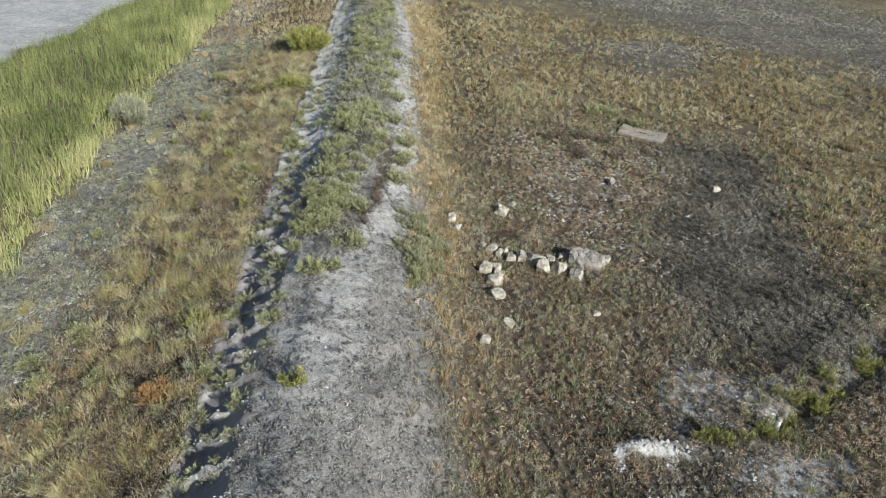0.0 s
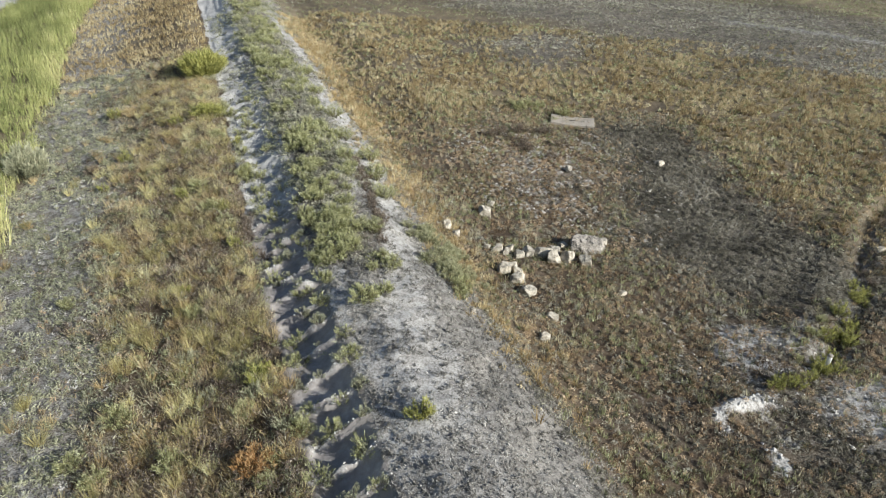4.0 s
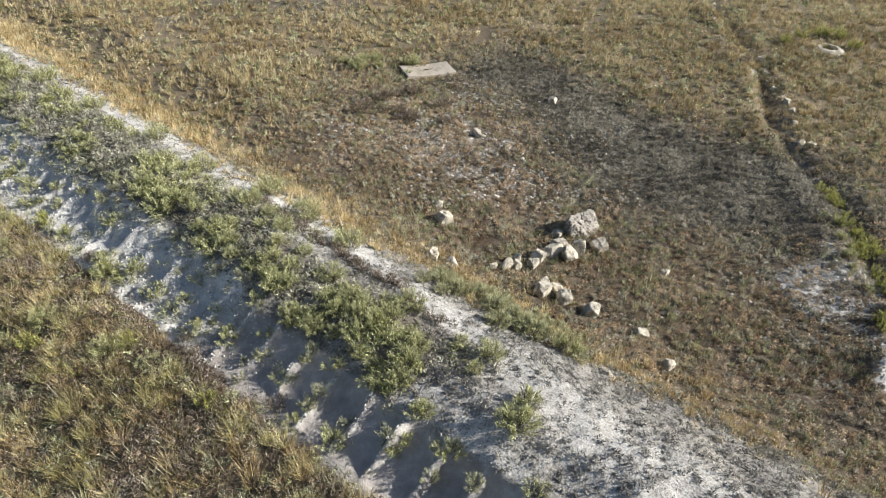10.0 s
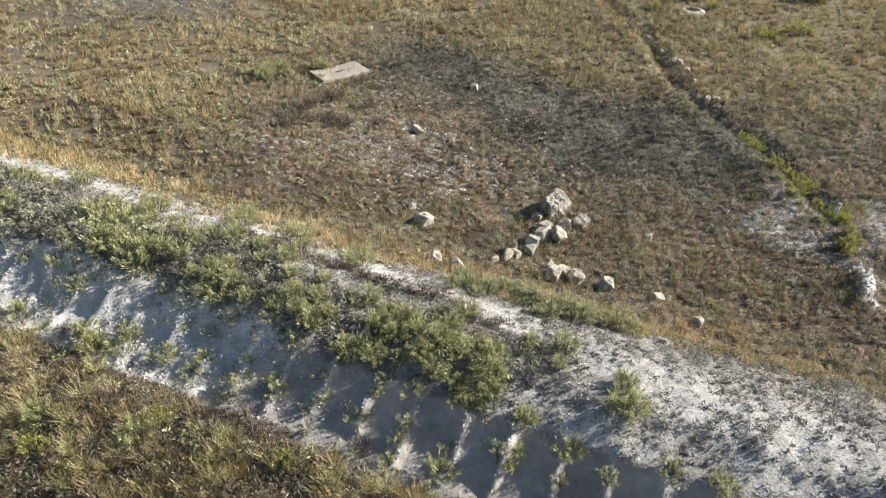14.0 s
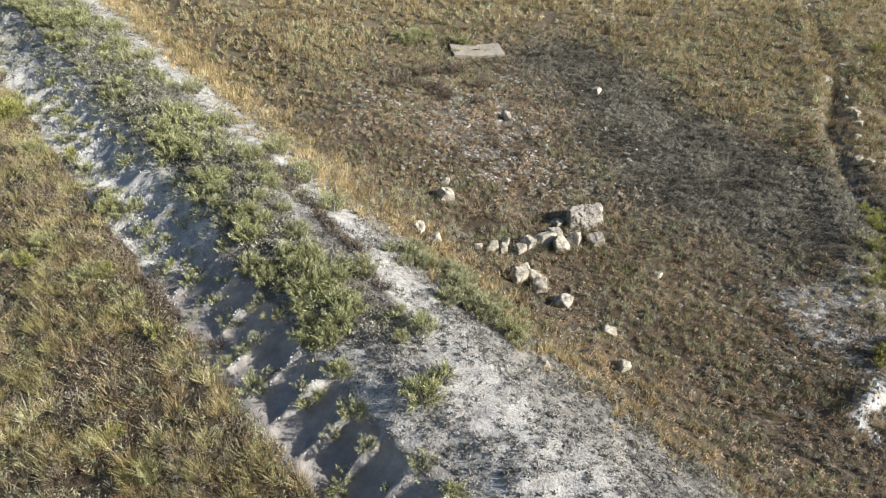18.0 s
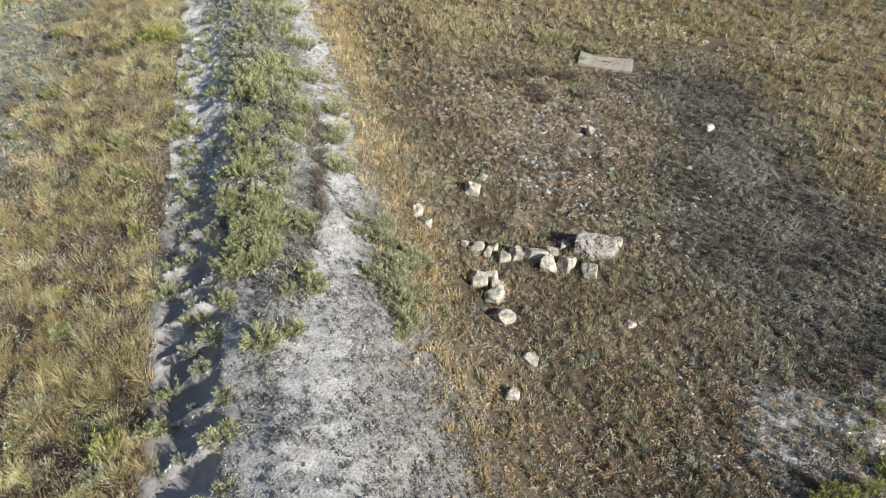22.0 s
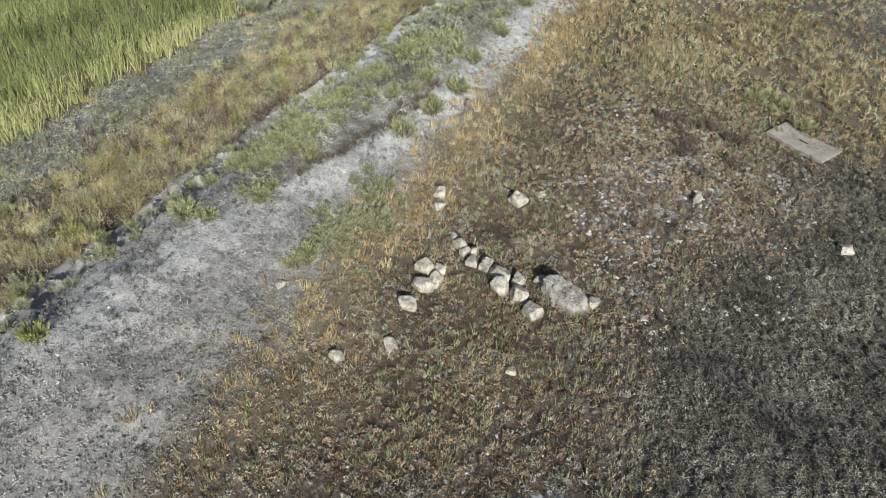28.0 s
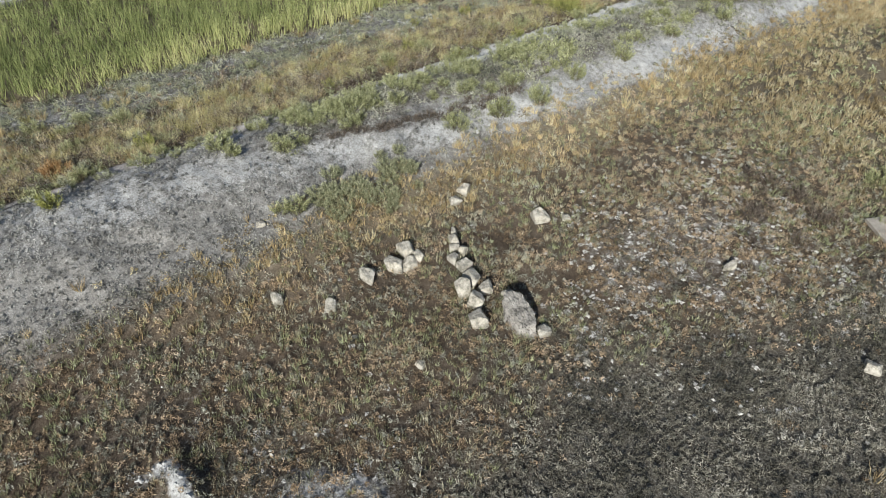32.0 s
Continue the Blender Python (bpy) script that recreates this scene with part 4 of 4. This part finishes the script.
NEAR = (-10, 26, -9.6, -0.9)


def dry_meadow(x, y):
    s, w = to_sw(x, y)
    return zones(x, y)["meadow"] * (1 - 0.93 * step(-3.9, -6.6, w + 3 * (fbm(x, y, 2.5, 98) - 0.5)))


def grey_meadow(x, y):
    s, w = to_sw(x, y)
    return np.clip(zones(x, y)["meadow"] * (0.30 + 0.9 * step(-3.9, -6.6, w + 3 * (fbm(x, y, 2.5, 98) - 0.5))) * (0.3 + step(0.35, 0.6, fbm(x, y, 0.8, 99))), 0, 1)


def patchy(base, size, low, seed):
    return lambda x, y: np.clip(base(x, y) * (low + (1 - low) * 1.7 * step(0.36, 0.60, fbm(x, y, size, 500 + seed))), 0, 1)


def band(base, size, lo, hi, floor, seed):
    """Keeps a kind of plant to its own patches."""
    def d(x, y):
        n = fbm(x, y, size, 520 + seed, 2)
        return np.clip(base(x, y) * (floor + (1 - floor) * step(lo - 0.05, lo + 0.05, n) * (1 - step(hi - 0.05, hi + 0.05, n))), 0, 1)
    return d


def lush(x, y):
    s, w = to_sw(x, y)
    return dry_meadow(x, y) * (0.35 + 0.65 * step(-6.5, -3.5, w + 2 * (fbm(x, y, 2.0, 233) - 0.5)))


cover("meadow_tussocks", band(lush, 1.3, 0.52, 1.1, 0.25, 1), NEAR, 7.0, "tuft", (0.10, 0.24), (0.22, 0.42), 120, 0.0048, M_HAY, "pale yellow feathery tussocks in the meadow", "grass", 0.6, 1, 0.85)
cover("meadow_gold", band(dry_meadow, 1.3, 0.44, 0.58, 0.12, 1), NEAR, 11.0, "tuft", (0.10, 0.24), (0.20, 0.40), 80, 0.0052, M_ORANGE, "orange and golden grass tufts in the meadow", "grass", 0.6, 11, 0.9)
cover("meadow_straw", patchy(dry_meadow, 1.2, 0.10, 2), NEAR, 14, "tuft", (0.05, 0.14), (0.14, 0.34), 16, 0.0065, M_STRAW, "dry straw-coloured grass in the meadow below the bank", "grass", 0.8, 2, 0.8)
cover("meadow_rust", band(dry_meadow, 1.5, 0.52, 1.1, 0.06, 4), NEAR, 24, "tuft", (0.06, 0.18), (0.14, 0.34), 24, 0.0058, M_RUST, "rust-coloured dry grass patches in the meadow", "grass", 0.8, 4, 0.8)
cover("meadow_herbs", band(lush, 0.9, 0.54, 1.1, 0.08, 3), NEAR, 9, "cushion", (0.10, 0.24), (0.16, 0.42), 40, 0.030, M_OLIVE, "olive herbs between the grass tufts", "herbs", 0.6, 3)
cover("meadow_dead", band(lush, 1.1, -0.1, 0.52, 0.35, 1), NEAR, 14, "cushion", (0.12, 0.30), (0.18, 0.42), 46, 0.032, M_DEAD, "dark brown dead stalks between the grass tufts", "herbs", 0.5, 5)
cover("meadow_brown", patchy(dry_meadow, 0.8, 0.2, 9), NEAR, 12, "cushion", (0.08, 0.20), (0.08, 0.28), 26, 0.028, M_BROWN, "low brown herbs between the grass tufts", "herbs", 0.5, 12)
cover("meadow_heads", band(lush, 1.1, -0.1, 0.50, 0.25, 1), NEAR, 16, "cushion", (0.10, 0.22), (0.26, 0.46), 26, 0.013, M_HEADS, "bleached seed heads over the dead stalks", "herbs", 0.5, 8)
cover("meadow_grey", grey_meadow, NEAR, 36, "cushion", (0.08, 0.20), (0.08, 0.26), 22, 0.030, M_SILVER, "grey-green scrub near the edge of the reeds", "scrub", 1.0, 6)


def foot(x, y):
    s, w = to_sw(x, y)
    return step(-4.2, -2.2, w + 2.0 * (fbm(x, y, 1.6, 230) - 0.5)) * (1 - step(-1.70, -1.35, w + 0.5 * (fbm(x, y, 0.8, 232) - 0.5))) * (0.25 + 0.75 * step(0.35, 0.6, fbm(x, y, 1.2, 231)))


cover("foot_herbs", foot, NEAR, 46, "cushion", (0.10, 0.26), (0.14, 0.36), 32, 0.025, M_DEAD, "dark brown dead herbs along the foot of the cut", "herbs", 1.2, 4)
cover("foot_grass", lambda x, y: foot(x, y) * step(-2.4, -1.6, to_sw(x, y)[1]), (-8, 26, -2.6, -0.7), 6, "tuft", (0.10, 0.24), (0.15, 0.36), 40, 0.005, M_HAY, "pale feathery grass along the foot of the cut", "grass", 0.6, 21, 0.8)
cover("far_meadow", pick("meadow", 1.0, 2.0, 0.4, 5), (26, 75, -9.6, -0.9), 22, "tuft", (0.06, 0.16), (0.12, 0.30), 9, 0.013, M_RUST, "dry golden grass further along the meadow", "grass", 3, 5)


def reed_bed():
    x, y, z = at(spread(lambda a, b: zones(a, b)["reed"] * (0.75 + 0.25 * step(0.4, 0.6, fbm(a, b, 2.0, 250))), -14, 75, -20, -8, 21, True))
    n = len(x)
    t = tints(x, y, 1.6, 451, 0.55)
    s, w = to_sw(x, y)
    t = np.clip(t * 0.85 + 0.35 * step(-11.5, -9.2, w + 1.5 * (fbm(x, y, 2.0, 253) - 0.5)) - 0.05, 0, 1)
    tall = uni(0.5, 0.95, n) * (0.7 + 0.6 * fbm(x, y, 3.0, 252))
    got = tufts(x, y, z, uni(0.08, 0.2, n), tall, 6, 0.013, 0.45, t)
    leaves = cushions(x, y, z + 0.15 * tall, uni(0.10, 0.22, n), tall * 0.95, 9, 0.036, t)
    stuff("reed_bed", [got, leaves], M_REED, "tall green and yellow reeds along the pale flat", "reeds")


reed_bed()


def crown_cover(x, y):
    q = zones(x, y)
    s, w = to_sw(x, y)
    return np.clip(q["crown"] * (1.0 - 0.92 * q["bare"]) * (0.8 + 0.9 * step(1.6, 2.8, w) + 0.9 * step(0.0, -2.5, s) + 0.5 * step(-1.5, -4.0, s) * step(1.3, 2.6, w)) * (0.35 + 0.9 * step(0.3, 0.6, fbm(x, y, 0.9, 260))), 0, 1)


cover("crown_herbs", crown_cover, (-10, 26, -0.1, 5.6), 88, "cushion", (0.035, 0.11), (0.03, 0.10), 12, 0.026, M_LITTER, "sparse grey-brown dead herbs on the chalky bank", "herbs", 1.2, 6)


def bank_edge(x, y):
    s, w = to_sw(x, y)
    k = zones(x, y)["crown"]
    return np.clip(4.5 * k * (1 - k), 0, 1) * step(2.0, 2.6, w) * (1 - step(0.5, 2.5, s)) * (0.4 + 0.8 * step(0.35, 0.6, fbm(x, y, 0.6, 266)))


cover("edge_herbs", bank_edge, (-11, 3, 2.0, 5.6), 90, "cushion", (0.06, 0.15), (0.05, 0.15), 12, 0.024, M_GREY, "grey herbs where the bank meets the field", "herbs", 0.8, 22)
def sage_mat(x, y):
    s, w = to_sw(x, y)
    return np.clip(zones(x, y)["sage"] * step(0.46, 0.62, fbm(s, w * 1.6, 1.3, 77)) * (0.45 + 0.55 * step(0.42, 0.55, fbm(s, w, 0.6, 78))), 0, 1)


cover("sage_mat", sage_mat, (0, 30, -0.2, 2.4), 15, "cushion", (0.14, 0.30), (0.16, 0.36), 100, 0.034, M_SAGE, "olive-green sage growing closed between the larger shrubs", "herbs", 0.7, 41)
cover("sage_dead", lambda x, y: np.clip(zones(x, y)["sage"] - 0.75 * sage_mat(x, y), 0, 1), (0, 30, -0.2, 2.6), 34, "cushion", (0.08, 0.20), (0.08, 0.24), 34, 0.032, M_GREY, "grey-brown dead herbs between the sage shrubs", "herbs", 0.6, 42)
cover("crown_green", lambda x, y: np.clip(zones(x, y)["crown"] * step(4.5, 8.0, to_sw(x, y)[0]) * (1 - 0.9 * zones(x, y)["bare"]) * (0.15 + step(0.4, 0.6, fbm(x, y, 0.9, 263))), 0, 1), (4, 40, -0.1, 4.2), 42, "cushion", (0.06, 0.17), (0.06, 0.20), 13, 0.034, M_SILVER, "grey-green low herbs along the bank", "herbs", 1.0, 18)
cover("face_herbs", lambda x, y: np.clip(zones(x, y)["face"] * (0.12 + 0.55 * step(4.5, 8.5, to_sw(x, y)[0])) * (0.2 + 1.3 * step(0.45, 0.6, fbm(x, y, 0.7, 264))), 0, 1), (-6, 34, -1.8, 0.2), 26, "cushion", (0.07, 0.20), (0.08, 0.24), 22, 0.028, M_SILVER, "grey-green herbs rooted on the cut face", "herbs", 1.0, 19)
cover("toe_grass", pick("toe", 1.0, 0.9, 0.15, 7), (-8, 34, 2.6, 7.0), 15, "tuft", (0.06, 0.18), (0.12, 0.32), 26, 0.008, M_ORANGE, "orange and straw-coloured grass along the foot of the bank", "grass", 2.0, 7)
FIELD = (-12, 12, 7, 31)
cover("field_herbs", pick("brown", 1.0, 0.45, 0.50, 8), FIELD, 33, "cushion", (0.05, 0.14), (0.07, 0.17), 29, 0.023, M_BROWN, "low brown dead herbs over the field", "herbs", 1.2, 8, banked=False)
cover("field_grey", pick("brown", 0.8, 0.8, 0.4, 16), FIELD, 28, "cushion", (0.05, 0.12), (0.07, 0.17), 25, 0.022, M_GREY, "low grey dead herbs over the field", "herbs", 1.2, 16, banked=False)
cover("field_olive", pick("brown", 0.8, 1.4, 0.15, 9), FIELD, 20, "tuft", (0.04, 0.11), (0.09, 0.22), 16, 0.0065, M_OLIVE, "short olive grass among the brown herbs", "grass", 2.0, 9, banked=False)
cover("field_stubble", pick("brown", 0.7, 1.2, 0.15, 10), FIELD, 24, "tuft", (0.04, 0.10), (0.10, 0.22), 14, 0.006, M_STRAW, "short straw stubble among the brown herbs", "grass", 2.0, 10, banked=False)
cover("grey_scrub", pick("grey", 1.0, 0.5, 0.80, 11), (-6, 14, 7, 31), 74, "cushion", (0.05, 0.12), (0.08, 0.19), 26, 0.025, M_SCRUB, "low dark grey scrub in the field", "scrub", 1.0, 11, banked=False)
cover("fleck_herbs", pick("flecks", 0.8, 0.6, 0.25, 12), FIELD, 30, "cushion", (0.05, 0.14), (0.06, 0.17), 34, 0.022, M_BROWN, "brown herbs among chalk flecks", "herbs", 1.5, 12, banked=False)
cover("straw_field", pick("straw", 1.0, 1.4, 0.35, 13), (-22, 24, 17, 46), 11, "tuft", (0.06, 0.17), (0.16, 0.34), 20, 0.011, M_RUST, "tall dry rust and straw-coloured grass over the field", "grass", 2.5, 13, banked=False)
cover("straw_herbs", pick("straw", 1.0, 1.6, 0.25, 17), (-22, 24, 17, 46), 8, "cushion", (0.08, 0.18), (0.10, 0.22), 14, 0.046, M_OLIVE, "olive herbs among the straw-coloured grass", "herbs", 2.5, 17, banked=False)
cover("straw_clumps", pick("straw", 1.0, 0.8, 0.3, 23), (-22, 24, 17, 46), 10, "cushion", (0.09, 0.19), (0.12, 0.26), 18, 0.038, M_RUST, "low rust-coloured clumps of dry herbs over the field", "herbs", 2.0, 23, banked=False)
cover("toe_clumps", pick("toe", 1.0, 0.7, 0.3, 24), (-8, 34, 2.6, 7.0), 22, "cushion", (0.07, 0.17), (0.08, 0.20), 24, 0.030, M_RUST, "rust and golden herbs along the foot of the bank", "herbs", 1.2, 24)
cover("outer_herbs", lambda x, y: zones(x, y)["brown"] + 0.6 * zones(x, y)["grey"] + 0.6 * zones(x, y)["straw"], (-10, 30, -12, 7.2), 9, "cushion", (0.10, 0.22), (0.08, 0.2), 8, 0.045, M_BROWN, "low brown herbs over the outer field", "herbs", 1.5, 25, banked=False)
cover("outer_straw", lambda x, y: zones(x, y)["straw"] + zones(x, y)["brown"] + zones(x, y)["grey"], (12, 34, 7, 17.5), 9, "cushion", (0.10, 0.22), (0.08, 0.2), 8, 0.045, M_RUST, "low rust-coloured herbs over the outer field", "herbs", 1.5, 26, banked=False)
cover("outer_meadow", pick("meadow", 1.0, 1.2, 0.4, 27), (-24, -9.6, -9.6, -0.9), 18, "cushion", (0.10, 0.26), (0.12, 0.3), 12, 0.035, M_OLIVE, "olive herbs over the outer meadow", "herbs", 1.0, 27)
cover("far_grass", lambda x, y: pick("straw", 1.0, 2.0, 0.4, 14)(x, y) * step(44, 47, y + 60 * step(-20.5, -22.5, x)), (-30, 40, 30, 75), 10, "cushion", (0.1, 0.24), (0.10, 0.22), 7, 0.046, M_OLIVE, "dry grass in the distance", "grass", 4, 14, banked=False)
cover("far_scrub", pick("strip", 1.0, 2.0, 0.5, 15), (-30, 30, 34, 68), 15, "cushion", (0.08, 0.18), (0.08, 0.18), 7, 0.045, M_GREY, "grey scrub across the far field", "scrub", 3, 15, banked=False)


def chips(name, density, box, per_m2, banked, label):
    """Low irregular chalk chips, each a shallow dome of eight facets."""
    x, y, z = at(spread(density, *box, per_m2, banked))
    n = len(x)
    a = np.linspace(0, 2 * np.pi, 8, endpoint=False)[None] + RNG.normal(0, 0.2, (n, 8))
    r = (0.03 + 0.06 * RNG.random(n) ** 1.8)[:, None] * RNG.uniform(0.55, 1.25, (n, 8))
    sq, tw = uni(0.5, 1.0, n)[:, None], uni(0, 3.14, n)[:, None]
    lx, ly = r * np.cos(a), r * np.sin(a) * sq
    px, py = x[:, None] + lx * np.cos(tw) - ly * np.sin(tw), y[:, None] + lx * np.sin(tw) + ly * np.cos(tw)
    rim = np.stack([px, py, ground_z(px, py) - 0.005], -1)
    mid = np.stack([x + RNG.normal(0, 0.01, n), y, z + uni(0.008, 0.04, n)], -1)[:, None]
    v = np.concatenate([mid, rim], 1)
    f = np.array([(0, 1 + k, 1 + (k + 1) % 8) for k in range(8)])
    faces = (f[None] + 9 * np.arange(n)[:, None, None]).reshape(-1, 3)
    return stuff(name, [(v.reshape(-1, 3), faces, np.repeat(RNG.random(n), 9))], M_FLECK, label, "chalk chips")


cover("pale_flecks", patchy(lambda x, y: np.clip(0.9 * zones(x, y)["flecks"] + 0.012 * zones(x, y)["brown"], 0, 1), 0.45, 0.0, 33), FIELD, 24, "cushion", (0.04, 0.11), (0.03, 0.07), 44, 0.019, M_PALE, "pale flecks of bleached low herbs in the field", "herbs", 0.5, 33, banked=False)
chips("chalk_chips", patchy(lambda x, y: np.clip(1.2 * zones(x, y)["flecks"] + 0.006, 0, 1), 0.6, 0.05, 30), FIELD, 32, False, "pale chalk chips scattered in the field")
cover("meadow_flecks", patchy(grey_meadow, 0.6, 0.0, 31), NEAR, 9, "cushion", (0.06, 0.2), (0.02, 0.07), 22, 0.030, M_PALE, "pale flecks of bleached litter in the meadow", "litter", 0.5, 31)


# ---- chalk rubble ----
def rubble():
    def d(x, y):
        s, w = to_sw(x, y)
        q = zones(x, y)
        return np.clip(0.9 * q["bare"] + 0.12 * q["crown"] + q["face"] * (0.15 + 0.75 * step(3.0, 8.0, s)) + 0.35 * q["flecks"] + q["mound"], 0, 1)
    x, y, z = at(spread(d, -10, 26, -0.2, 5.0, 110, True))
    x2, y2, z2 = at(spread(lambda a, b: np.maximum(0.2 * d(a, b), zones(a, b)["mound"]), -8, 5, 9, 27, 90))

    def crumbs(x, y):
        s, w = to_sw(x, y)
        bite, number = bites(s, w)
        return zones(x, y)["face"] * np.maximum(step(3.5, 8.0, s) * 0.8, 1 - step(0.35, 0.75, bite)) * (0.25 + 0.9 * step(0.4, 0.6, fbm(x, y, 0.5, 270)))
    x3, y3, z3 = at(spread(crumbs, -9, 26, -1.6, 0.1, 330, True))
    x, y, z = np.concatenate([x, x2, x3]), np.concatenate([y, y2, y3]), np.concatenate([z, z2, z3])
    n = len(x)
    r = 0.006 + 0.016 * RNG.random(n) ** 2.5
    heap = zones(x, y)["mound"] > 0.35
    r[heap] = 0.02 + 0.05 * RNG.random(int(heap.sum())) ** 2
    r[-len(x3):] = 0.010 + 0.034 * RNG.random(len(x3)) ** 2.5
    octa = np.array([(1, 0, 0), (0, 1, 0), (-1, 0, 0), (0, -1, 0), (0, 0, 0.8), (0, 0, -0.8)], float)
    v = octa[None] * r[:, None, None] * RNG.uniform(0.6, 1.4, (n, 6, 1))
    a = RNG.uniform(0, 6.28, n)
    c, q = np.cos(a)[:, None], np.sin(a)[:, None]
    v = np.stack([v[..., 0] * c - v[..., 1] * q, v[..., 0] * q + v[..., 1] * c, v[..., 2]], -1) + np.stack([x, y, z + r * 0.25], -1)[:, None]
    f = np.array([(0, 1, 4), (1, 2, 4), (2, 3, 4), (3, 0, 4), (1, 0, 5), (2, 1, 5), (3, 2, 5), (0, 3, 5)])
    faces = (f[None] + 6 * np.arange(n)[:, None, None]).reshape(-1, 3)
    stuff("chalk_rubble", [(v.reshape(-1, 3), faces, np.zeros(n * 6))], M_CHALK, "loose white chalk rubble on the bank", "rubble")


rubble()
